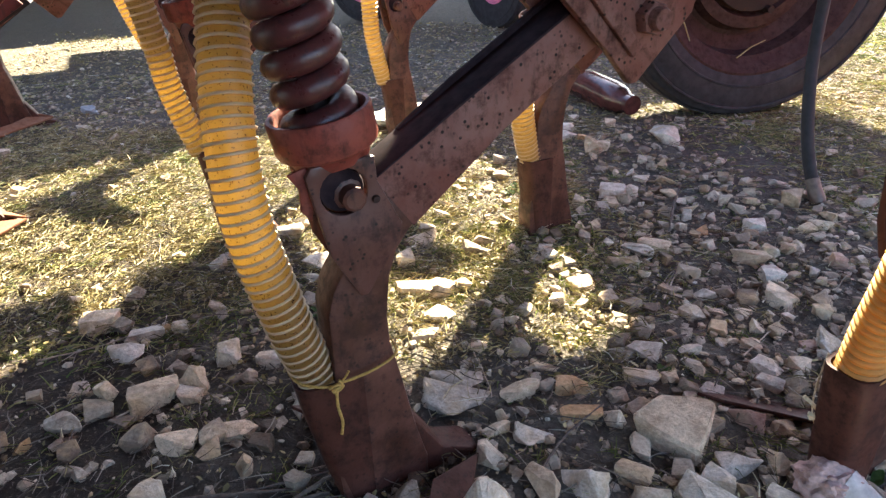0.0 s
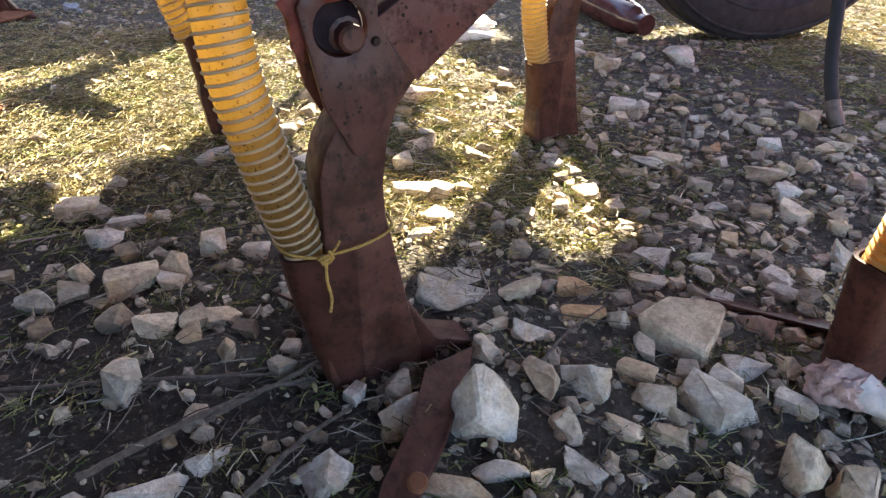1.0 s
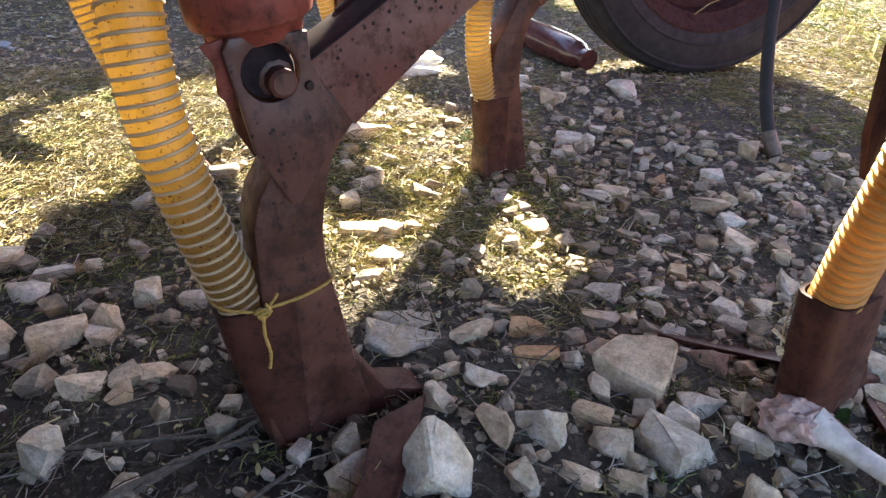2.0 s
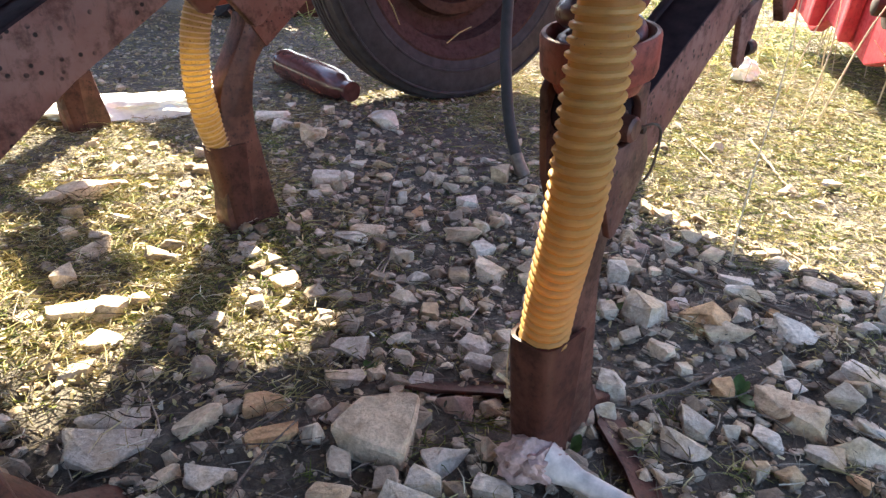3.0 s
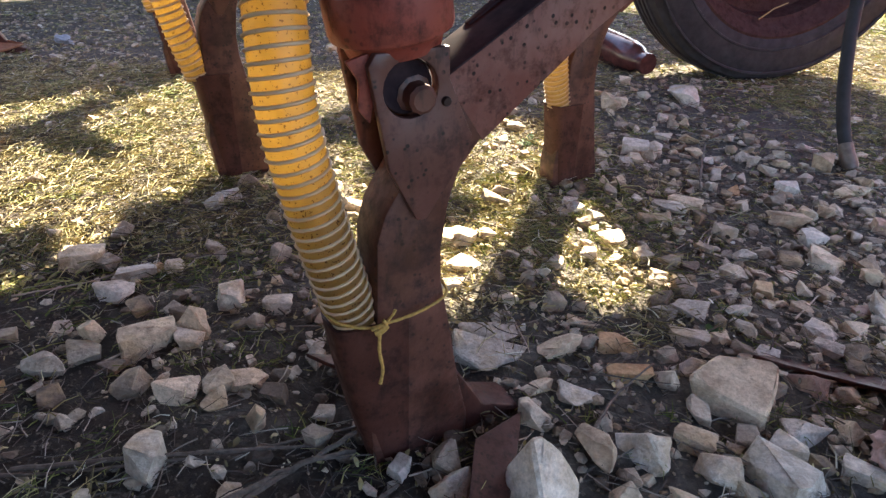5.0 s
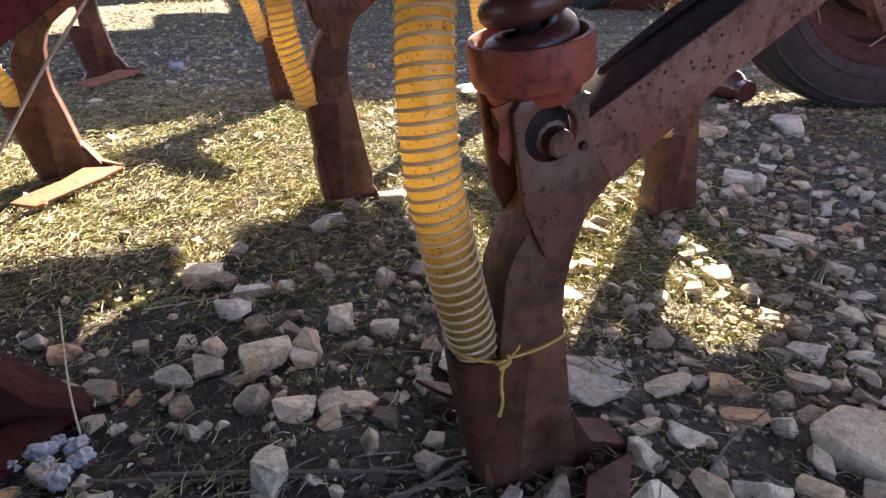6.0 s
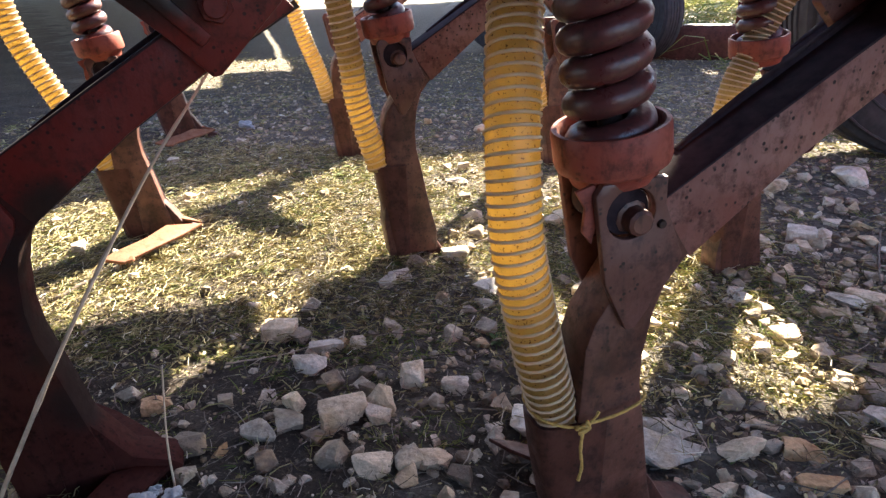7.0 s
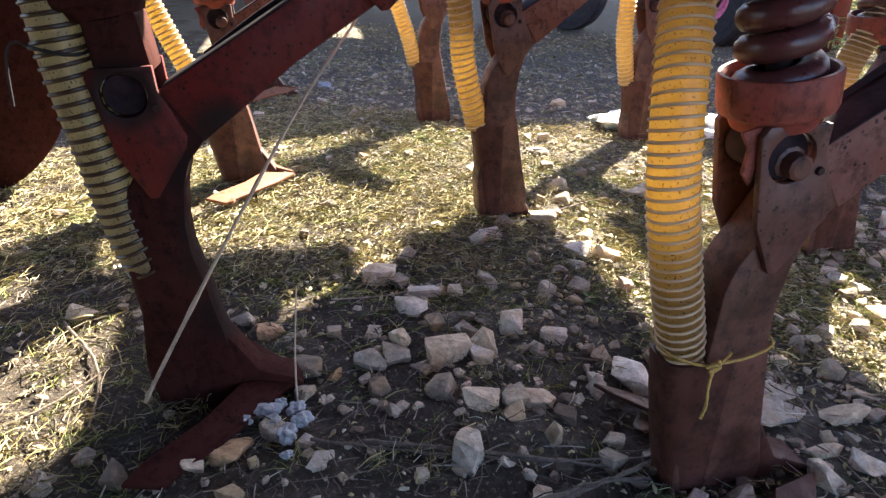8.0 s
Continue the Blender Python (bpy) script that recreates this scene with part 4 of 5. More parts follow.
rock(-0.134, 0.618, 0.051, 0.048, 0.024, -6, "w")
rock(-0.366, 0.496, 0.014, 0.014, 0.007, 17, "w")
rock(-0.379, 0.978, 0.045, 0.029, 0.014, 10, "g")
rock(-0.295, 1.078, 0.053, 0.038, 0.019, 5, "g")
rock(-0.223, 0.948, 0.043, 0.038, 0.019, 1, "w")
rock(-0.164, 0.959, 0.071, 0.054, 0.027, -2, "t")
rock(-0.434, 0.390, 0.034, 0.021, 0.011, 28, "g")
rock(-0.530, 0.382, 0.052, 0.033, 0.017, 38, "o")
rock(-0.479, 0.522, 0.020, 0.020, 0.014, 26, "o")
rock(-0.601, 0.597, 0.041, 0.024, 0.012, 32, "o")
rock(-0.514, 0.779, 0.053, 0.048, 0.024, 21, "t")
rock(-0.128, 1.721, 0.068, 0.068, 0.053, -2, "w")
rock(-0.285, 1.247, 0.048, 0.048, 0.027, 4, "t")
rock(-0.356, 1.485, 0.056, 0.032, 0.016, 6, "g")


RNG = random.Random(11)
TAKEN += [(0.02, 0.45, 0.03), (0.0, 0.40, 0.03), (-0.01, 0.35, 0.03)]    # the near sweep wing


def stoniness(x, y):
    """How thick the stones lie."""
    near = math.exp(-((x - 0.55) / 0.80) ** 2 - ((y - 0.70) / 0.62) ** 2)
    left = 0.22 * math.exp(-((x + 0.35) / 0.30) ** 2 - ((y - 0.58) / 0.22) ** 2)
    if x < 0.05:
        near *= 0.35 + 0.65 * max(0.0, 1 + (x - 0.05) / 0.25)
    near *= 1 - 0.55 * math.exp(-((x - 0.12) / 0.16) ** 2 - ((y - 1.05) / 0.22) ** 2)
    near *= 1 - 0.75 * math.exp(-((x - 0.03) / 0.12) ** 2 - ((y - 0.86) / 0.16) ** 2)
    near *= 1 - 0.7 * math.exp(-((x - 0.17) / 0.07) ** 2 - ((y - 0.78) / 0.14) ** 2)
    lawn = 0.12 if x * 0.89 + y * 0.46 > 1.22 + 0.12 * noise.noise((x * 4, y * 4, 7)) else 1.0
    return min(1.0, near + left + 0.035) * lawn


def free(x, y, r):
    return all((x - a) ** 2 + (y - b) ** 2 > (0.8 * (r + c)) ** 2 for a, b, c in TAKEN)


# smaller loose stones between the large ones
count = 0
while count < 170:
    x, y = RNG.uniform(-1.3, 1.7), RNG.uniform(0.12, 2.3)
    size = 0.018 + 0.026 * RNG.random() ** 2
    if RNG.random() > stoniness(x, y) or not free(x, y, size / 2):
        continue
    rock(x, y, size * RNG.uniform(1.0, 1.35), size * RNG.uniform(0.75, 1.0), size * RNG.uniform(0.35, 0.7), RNG.uniform(0, 360), RNG.choice("gggttttorw"[:9]), 0.2)
    count += 1


def scatter_mesh(name, material, label, category, verts, faces, smooth=False):
    me = bpy.data.meshes.new(name)
    me.from_pydata(verts, [], faces)
    me.materials.append(material)
    if smooth:
        me.shade_smooth()
    return tagged(new(name, me), label, category, kind="stuff")


def build_gravel():
    bm = bmesh.new()
    bmesh.ops.create_icosphere(bm, subdivisions=1, radius=0.5)
    shape_v = [v.co.copy() for v in bm.verts]
    shape_f = [tuple(v.index for v in f.verts) for f in bm.faces]
    bm.free()
    verts, faces, made = [], [], 0
    while made < 15000:
        x, y = RNG.uniform(-1.5, 1.9), RNG.uniform(0.10, 2.6)
        if RNG.random() > (0.12 if x < 0 and y < 0.8 else 0.22) + 0.8 * stoniness(x, y):
            continue
        s = 0.0035 + 0.0135 * RNG.random() ** 2.6
        turn = Matrix.Rotation(RNG.uniform(0, 6.28), 3, "Z") @ Matrix.Rotation(RNG.uniform(-0.5, 0.5), 3, "X") @ Matrix.Diagonal((s * RNG.uniform(0.9, 1.5), s * RNG.uniform(0.7, 1.1), s * RNG.uniform(0.4, 0.8)))
        z, k = rise(x, y) + s * 0.12, len(verts)
        for v in shape_v:
            w = turn @ (v * RNG.uniform(0.72, 1.2))
            verts.append((x + w.x, y + w.y, z + w.z))
        faces += [tuple(i + k for i in f) for f in shape_f]
        made += 1
    while made < 19000:
        x, y = RNG.uniform(-2.0, 1.2), RNG.uniform(1.5, 3.6)
        s = 0.005 + 0.016 * RNG.random() ** 2.2
        z, k = rise(x, y) + s * 0.12, len(verts)
        for v in shape_v:
            w = v * s * RNG.uniform(0.7, 1.25)
            verts.append((x + w.x, y + w.y, z + w.z * 0.7))
        faces += [tuple(i + k for i in f) for f in shape_f]
        made += 1
    scatter_mesh("gravel", GRAVEL, "fine chips of limestone and dry clods", "gravel", verts, faces)


build_gravel()


def build_small_stones():
    shapes = []
    for seed in range(12):
        me = stone_mesh(seed + 60, 10, 0.03, 0)
        shapes.append(([v.co.copy() for v in me.vertices], [tuple(p.vertices) for p in me.polygons]))
        bpy.data.meshes.remove(me)
    verts, faces, made = [], [], 0
    while made < 1350:
        x, y = RNG.uniform(-1.3, 1.8), RNG.uniform(0.12, 2.4)
        s = 0.011 + 0.020 * RNG.random() ** 2.0
        if RNG.random() > stoniness(x, y) * 1.2 or not free(x, y, s * 0.4):
            continue
        turn = Matrix.Rotation(RNG.uniform(0, 6.28), 3, "Z") @ Matrix.Rotation(RNG.uniform(-0.4, 0.4), 3, "X") @ Matrix.Diagonal((s * RNG.uniform(1.0, 1.5), s * RNG.uniform(0.7, 1.1), s * RNG.uniform(0.55, 1.0)))
        shape_v, shape_f = RNG.choice(shapes)
        z, k = rise(x, y) + s * 0.2, len(verts)
        for v in shape_v:
            w = turn @ v
            verts.append((x + w.x, y + w.y, z + w.z))
        faces += [tuple(i + k for i in f) for f in shape_f]
        TAKEN.append((x, y, s * 0.4))
        made += 1
    scatter_mesh("small_stones", GRAVEL, "small chipped limestone pieces strewn over the soil", "stones", verts, faces)


build_small_stones()


def strand(verts, faces, p, heading, length, r, bend, lift, tip=0.4, joints=3):
    """One bent straw of three segments with a three-sided section."""
    k = len(verts)
    pos, side = Vector(p), Vector((-math.sin(heading), math.cos(heading), 0))
    slope = lift
    for j in range(joints + 1):
        rr = r * (1 - (1 - tip) * j / joints)
        verts += [tuple(pos + side * rr), tuple(pos - side * rr), tuple(pos + Vector((0, 0, rr * 1.4)))]
        heading += bend
        slope -= lift * 0.45
        pos = pos + Vector((math.cos(heading) * math.cos(slope), math.sin(heading) * math.cos(slope), math.sin(slope))) * (length / joints)
    for j in range(joints):
        a = k + 3 * j
        faces += [(a + 1, a + 2, a + 5, a + 4), (a + 2, a, a + 3, a + 5)]


def flake(verts, faces, p, size):
    """A small curled leaf bit of two faces, lying askew."""
    k = len(verts)
    turn = Matrix.Rotation(RNG.uniform(0, 6.28), 3, "Z") @ Matrix.Rotation(RNG.gauss(0, 0.5), 3, "X") @ Matrix.Rotation(RNG.gauss(0, 0.5), 3, "Y")
    ln, wd, curl = size * RNG.uniform(0.6, 1.2), size * RNG.uniform(0.2, 0.55), size * RNG.uniform(-0.2, 0.35)
    for c in ((-ln, -wd * RNG.uniform(0.2, 0.9), 0), (-ln * 0.9, wd * RNG.uniform(0.1, 0.9), 0), (0, wd, curl), (0.1 * ln, -wd, curl), (ln, wd * RNG.uniform(0.0, 0.6), 0), (ln * 0.8, -wd * RNG.uniform(0.2, 0.8), 0)):
        verts.append(tuple(Vector(p) + turn @ Vector(c)))
    faces += [(k, k + 3, k + 2, k + 1), (k + 3, k + 5, k + 4, k + 2)]


def strawiness(x, y):
    bare = stoniness(x, y)
    patch = math.exp(-((x + 0.75) / 0.55) ** 2 - ((y - 1.1) / 0.42) ** 2)
    right = 1.0 if x * 0.89 + y * 0.46 > 1.12 else 0.0
    strip = 0.6 * math.exp(-((x - 0.05) / 0.2) ** 2 - ((y - 1.0) / 0.35) ** 2)
    if -0.72 < x < 0.0 and y < 0.80:
        return 0.06
    return min(1.0, max(0.04, 0.20 + patch + 0.9 * right + 0.6 * strip - 0.18 * bare))


def build_straw():
    verts, faces = [], []
    for n, x0, x1, y0, y1 in ((9000, -2.0, 2.8, 0.10, 3.4), (12000, -2.0, 1.2, 1.5, 3.6), (14000, -1.5, 0.42, 0.62, 1.75), (16000, 0.75, 2.6, 0.35, 2.4)):
        made = 0
        while made < n:
            x, y = RNG.uniform(x0, x1), RNG.uniform(y0, y1)
            if y < 1.6 and RNG.random() > strawiness(x, y) * (0.55 + 0.9 * noise.noise((x * 7, y * 7, 2)) + 0.3):
                continue
            strand(verts, faces, (x, y, rise(x, y) + RNG.uniform(0.001, 0.012)), RNG.uniform(0, 6.28), RNG.uniform(0.010, 0.02 + 0.04 * RNG.random()), RNG.uniform(0.0004, 0.0010), RNG.uniform(-0.5, 0.5), RNG.uniform(-0.05, 0.5), 0.4, 2)
            made += 1
    # matted clumps of straw that stand a little off the soil
    for n, x0, x1, y0, y1 in ((1500, -1.45, -0.30, 0.72, 1.80), (330, -0.14, 0.26, 0.64, 1.35), (260, -0.5, 0.7, 0.30, 1.6), (300, -1.2, -0.6, 0.15, 0.75), (700, 0.8, 2.2, 0.4, 2.0)):
        made = 0
        while made < n:
            x, y = RNG.uniform(x0, x1), RNG.uniform(y0, y1)
            made += 1
            if noise.noise((x * 8, y * 8, 11)) < RNG.uniform(-0.25, 0.30):
                continue
            spread = RNG.uniform(0.006, 0.020)
            for _ in range(RNG.randint(8, 20)):
                px, py = x + RNG.gauss(0, spread), y + RNG.gauss(0, spread)
                strand(verts, faces, (px, py, rise(px, py) + RNG.uniform(0.0, 0.016)), RNG.uniform(0, 6.28), RNG.uniform(0.008, 0.034), RNG.uniform(0.0004, 0.0011), RNG.uniform(-0.8, 0.8), RNG.uniform(-0.2, 1.1), 0.35, 2)
    # short flat chaff and torn leaf bits
    for n, x0, x1, y0, y1 in ((9000, -2.0, 2.4, 0.10, 3.0), (15000, -1.5, 0.42, 0.62, 1.75), (12000, 0.75, 2.4, 0.35, 2.2)):
        made = 0
        while made < n:
            x, y = RNG.uniform(x0, x1), RNG.uniform(y0, y1)
            if RNG.random() > strawiness(x, y) * (0.6 + 1.3 * noise.noise((x * 16, y * 16, 5))):
                continue
            strand(verts, faces, (x, y, rise(x, y) + RNG.uniform(0.001, 0.010)), RNG.uniform(0, 6.28), RNG.uniform(0.003, 0.013), RNG.uniform(0.0004, 0.0013), RNG.uniform(-0.5, 0.5), RNG.uniform(-0.3, 0.9), 0.3, 1)
            made += 1
    for n, x0, x1, y0, y1, big in ((16000, -1.5, 0.32, 0.62, 1.80, 0.0045), (9000, -2.2, 1.3, 1.5, 3.8, 0.008), (5000, -0.9, 1.0, 0.25, 1.0, 0.004), (7000, 0.75, 2.4, 0.35, 2.2, 0.006)):
        made = 0
        while made < n:
            x, y = RNG.uniform(x0, x1), RNG.uniform(y0, y1)
            made += 1
            if noise.noise((x * 9, y * 9, 13)) < RNG.uniform(-0.5, 0.4):
                continue
            flake(verts, faces, (x, y, rise(x, y) + RNG.uniform(0.001, 0.009)), big * RNG.uniform(0.5, 1.5))
    scatter_mesh("dry_straw", STRAW, "dry straw and chaff strewn over the soil", "straw", verts, faces)
    verts, faces, made = [], [], 0
    while made < 9000:
        x, y = RNG.uniform(-1.5, 2.0), RNG.uniform(0.10, 2.6)
        strand(verts, faces, (x, y, rise(x, y) + RNG.uniform(0.002, 0.012)), RNG.uniform(0, 6.28), RNG.uniform(0.02, 0.02 + 0.10 * RNG.random() ** 2), RNG.uniform(0.0004, 0.0011), RNG.uniform(-0.3, 0.3), RNG.uniform(-0.05, 0.25))
        made += 1
    while made < 18000:
        x, y = RNG.uniform(-1.0, 1.1), RNG.uniform(0.20, 1.15)
        strand(verts, faces, (x, y, rise(x, y) + RNG.uniform(0.001, 0.006)), RNG.uniform(0, 6.28), RNG.uniform(0.006, 0.03), RNG.uniform(0.0003, 0.0008), RNG.uniform(-0.5, 0.5), RNG.uniform(-0.05, 0.4), 0.5, 2)
        made += 1
    scatter_mesh("fine_twigs", TWIGS, "thin grey twigs and rootlets on the soil", "twigs", verts, faces)


build_straw()


def build_grass():
    verts, faces = [], []
    spots = [(-0.61, 1.55, 0.07, 60, 0.05), (-0.70, 1.62, 0.06, 50, 0.05), (-0.45, 1.42, 0.06, 30, 0.035), (0.25, 1.04, 0.014, 16, 0.06), (0.10, 1.03, 0.035, 40, 0.04), (0.04, 0.90, 0.035, 30, 0.035), (-0.62, 1.46, 0.05, 70, 0.05), (0.17, 1.185, 0.03, 26, 0.035), (0.06, 1.0, 0.03, 18, 0.04),
             (-0.49, 0.66, 0.06, 24, 0.035), (-0.60, 0.70, 0.06, 16, 0.03), (-1.0, 1.35, 0.09, 40, 0.04), (0.02, 1.12, 0.05, 22, 0.03), (0.20, 0.98, 0.03, 12, 0.04), (0.30, 0.62, 0.03, 10, 0.02)]
    for x, y, spread, n, tall in spots:
        for _ in range(n):
            px, py = x + RNG.gauss(0, spread), y + RNG.gauss(0, spread)
            strand(verts, faces, (px, py, rise(px, py)), RNG.uniform(0, 6.28), tall * RNG.uniform(0.5, 1.4), RNG.uniform(0.0009, 0.0019), RNG.uniform(-0.2, 0.2), RNG.uniform(0.5, 1.45), 0.15)
    made = 0
    while made < 16000:
        x, y = RNG.uniform(0.6, 3.2), RNG.uniform(0.3, 3.4)
        if x * 0.89 + y * 0.46 < 1.15 + RNG.uniform(0, 0.4) or noise.noise((x * 3, y * 3, 9)) < RNG.uniform(-0.35, 0.35):
            continue
        strand(verts, faces, (x, y, rise(x, y)), RNG.uniform(0, 6.28), RNG.uniform(0.015, 0.06), RNG.uniform(0.0008, 0.0022), RNG.uniform(-0.3, 0.3), RNG.uniform(0.1, 1.3), 0.2)
        made += 1
    made = 0
    while made < 2600:
        x, y = RNG.uniform(-2.0, 1.2), RNG.uniform(0.5, 3.6)
        if noise.noise((x * 2.5, y * 2.5, 3)) < RNG.uniform(-0.1, 0.5):
            continue
        strand(verts, faces, (x, y, rise(x, y)), RNG.uniform(0, 6.28), RNG.uniform(0.01, 0.035), RNG.uniform(0.0007, 0.0016), RNG.uniform(-0.3, 0.3), RNG.uniform(0.2, 1.3), 0.2)
        made += 1
    made = 0
    while made < 8000:
        x, y = RNG.uniform(-1.4, 0.3), RNG.uniform(0.7, 1.6)
        if noise.noise((x * 5, y * 5, 6)) < RNG.uniform(-0.2, 0.45):
            continue
        strand(verts, faces, (x, y, rise(x, y)), RNG.uniform(0, 6.28), RNG.uniform(0.01, 0.03), RNG.uniform(0.0007, 0.0016), RNG.uniform(-0.3, 0.3), RNG.uniform(0.2, 1.3), 0.2)
        made += 1
    # tufts that lean out from one root
    for n, x0, x1, y0, y1 in ((900, -1.5, 0.3, 0.70, 1.70), (3000, 0.75, 2.4, 0.35, 2.3), (130, -1.1, -0.55, 0.25, 0.75), (110, -0.05, 0.35, 0.8, 1.3), (220, -0.7, 0.6, 0.30, 1.0), (350, -2.0, 1.0, 1.3, 2.6)):
        made = 0
        while made < n:
            x, y = RNG.uniform(x0, x1), RNG.uniform(y0, y1)
            if n > 400 and RNG.random() > strawiness(x, y) * (0.6 + 0.9 * noise.noise((x * 6, y * 6, 4))):
                continue
            tall, blades = RNG.uniform(0.012, 0.032), RNG.randint(6, 16)
            for _ in range(blades):
                strand(verts, faces, (x + RNG.gauss(0, 0.006), y + RNG.gauss(0, 0.006), rise(x, y)), RNG.uniform(0, 6.28), tall * RNG.uniform(0.5, 1.3), RNG.uniform(0.0004, 0.0011), RNG.uniform(-0.3, 0.3), RNG.uniform(0.2, 1.4), 0.2, 2)
            made += 1
    scatter_mesh("grass", GRASS, "short green grass blades among dry straw", "grass", verts, faces)


build_grass()


def build_weeds():
    """Rank growth behind the machines."""
    verts, faces, made = [], [], 0
    while made < 3000:
        x, y = RNG.uniform(-6, 7), RNG.uniform(3.3, 8.0)
        if x < 0.6 or y - 3.2 < 1.6 * noise.noise((x * 0.9, y * 0.9, 8)):
            continue
        for k in range(2):
            strand(verts, faces, (x, y, 0), RNG.uniform(0, 6.28), RNG.uniform(0.15, 0.75), RNG.uniform(0.002, 0.006), RNG.uniform(-0.3, 0.3), RNG.uniform(0.6, 1.5), 0.2)
        made += 1
    made = 0
    while made < 1500:
        x, y = RNG.uniform(1.5, 3.4), RNG.uniform(1.9, 3.6)
        strand(verts, faces, (x, y, 0), RNG.uniform(0, 6.28), RNG.uniform(0.06, 0.25), RNG.uniform(0.001, 0.003), RNG.uniform(-0.3, 0.3), RNG.uniform(0.5, 1.4), 0.2)
        made += 1
    scatter_mesh("weeds", GRASS, "rank green weeds behind the machines", "weeds", verts, faces)


build_weeds()


# ---- sticks ----
def twig(points, r, material=None):
    r *= 0.62
    bm = bmesh.new()
    pts = spline([(x, y, rise(x, y) + r + 0.006) for x, y in points], 0.012)
    rng = random.Random(int(1000 * abs(points[0][0] + 3 * points[0][1])))
    pts = [p + Vector((rng.uniform(-1, 1), rng.uniform(-1, 1), rng.uniform(-0.5, 1))) * r * 0.45 for p in pts]
    n = len(pts)
    sweep_tube(bm, pts, [r * (0.55 + 0.45 * (1 - k / n)) * rng.uniform(0.88, 1.12) for k in range(n)], 7)
    return thing("twig", bm, material or (CANE if r < 0.0013 else BARK2), "dry grey twig lying on the stones", "twig", "loose twigs")


BARK2 = plain("grey_bark", (0.12, 0.090, 0.068), 0.9, 150, 0.45, 0.6, 0.004)
twig([(-0.403, 0.423), (-0.280, 0.443), (-0.150, 0.461)], 0.0040)
twig([(-0.286, 0.328), (-0.234, 0.379), (-0.174, 0.430), (-0.116, 0.458)], 0.0060)
twig([(-0.148, 0.319), (-0.115, 0.375), (-0.068, 0.422)], 0.0050)
twig([(-0.068, 0.425), (-0.018, 0.448), (0.042, 0.475)], 0.0015)
twig([(0.091, 0.461), (0.132, 0.521), (0.186, 0.571)], 0.0030)
twig([(0.037, 0.682), (0.054, 0.621), (0.056, 0.582)], 0.0015)
twig([(0.521, 0.495), (0.601, 0.502), (0.694, 0.513)], 0.0050)
twig([(0.506, 0.515), (0.587, 0.523), (0.652, 0.513)], 0.0030)
twig([(0.759, 0.741), (0.805, 0.637), (0.851, 0.553)], 0.0050)
twig([(0.993, 0.744), (0.958, 0.587), (0.975, 0.484)], 0.0040)
twig([(0.486, 1.280), (0.417, 1.070), (0.343, 0.924)], 0.0030)
twig([(0.387, 0.668), (0.445, 0.723), (0.511, 0.790)], 0.0020)
twig([(0.273, 0.689), (0.305, 0.706), (0.362, 0.728)], 0.0030)
twig([(0.316, 0.816), (0.354, 0.884), (0.384, 0.915)], 0.0020)
twig([(1.233, 1.273), (1.141, 1.019), (1.149, 0.919)], 0.0040)
twig([(1.387, 1.223), (1.232, 0.954)], 0.0060)
twig([(-0.130, 1.343), (-0.025, 1.339), (0.077, 1.320)], 0.0050)
twig([(0.011, 0.911), (0.064, 0.870), (0.090, 0.849)], 0.0030)
twig([(-0.456, 0.412), (-0.334, 0.428), (-0.212, 0.454), (-0.102, 0.487)], 0.0030)
twig([(-0.207, 0.399), (-0.157, 0.442), (-0.102, 0.487)], 0.0050)
twig([(-0.876, 0.536), (-0.760, 0.463), (-0.687, 0.362)], 0.0040)
twig([(-0.782, 0.349), (-0.763, 0.397), (-0.747, 0.467)], 0.0030)
twig([(-0.287, 1.095), (-0.207, 1.179), (-0.108, 1.257)], 0.0030)
twig([(-0.927, 0.822), (-0.920, 0.871), (-0.915, 0.906)], 0.0060)
twig([(-0.551, 0.682), (-0.477, 0.729), (-0.421, 0.778)], 0.0020)
twig([(-0.389, 0.567), (-0.350, 0.611), (-0.305, 0.647)], 0.0020)
twig([(0.257, 0.873), (0.317, 0.834), (0.359, 0.804)], 0.0030)
twig([(0.318, 0.821), (0.362, 0.883), (0.384, 0.925)], 0.0030)
twig([(0.493, 1.257), (0.432, 1.114), (0.397, 1.018)], 0.0040)
twig([(0.326, 0.810), (0.363, 0.877), (0.387, 0.923)], 0.0020)
twig([(0.308, 1.000), (0.379, 0.974), (0.447, 0.950)], 0.0020)


def stalk(points, r, label="tall dry grass stalk standing in the soil"):
    bm = bmesh.new()
    pts = spline(points, 0.02)
    n = len(pts)
    sweep_tube(bm, pts, [r * (1 - 0.5 * k / n) * (1.35 if k % 7 == 6 else 1.0) for k in range(n)], 6)
    return thing("dry_stalk", bm, STALK, label, "stalk", "dry stalks")


cane = stalk([(-0.628, 0.388, 0.040), (-0.601, 0.406, 0.095), (-0.545, 0.452, 0.210), (-0.497, 0.535, 0.325), (-0.460, 0.590, 0.395), (-0.420, 0.640, 0.470)], 0.0023, "long pale dry cane leaning against a red tine")
cane.data.materials[0] = CANE
stalk([(0.881, 0.737, 0), (0.90, 0.757, 0.12), (0.925, 0.775, 0.26), (0.935, 0.79, 0.42)], 0.0014)
stalk([(0.957, 0.545, 0), (0.975, 0.575, 0.15), (0.985, 0.62, 0.30), (0.985, 0.655, 0.45)], 0.0017)
stalk([(-0.498, 0.466, 0), (-0.50, 0.475, 0.06), (-0.503, 0.50, 0.14)], 0.0012)
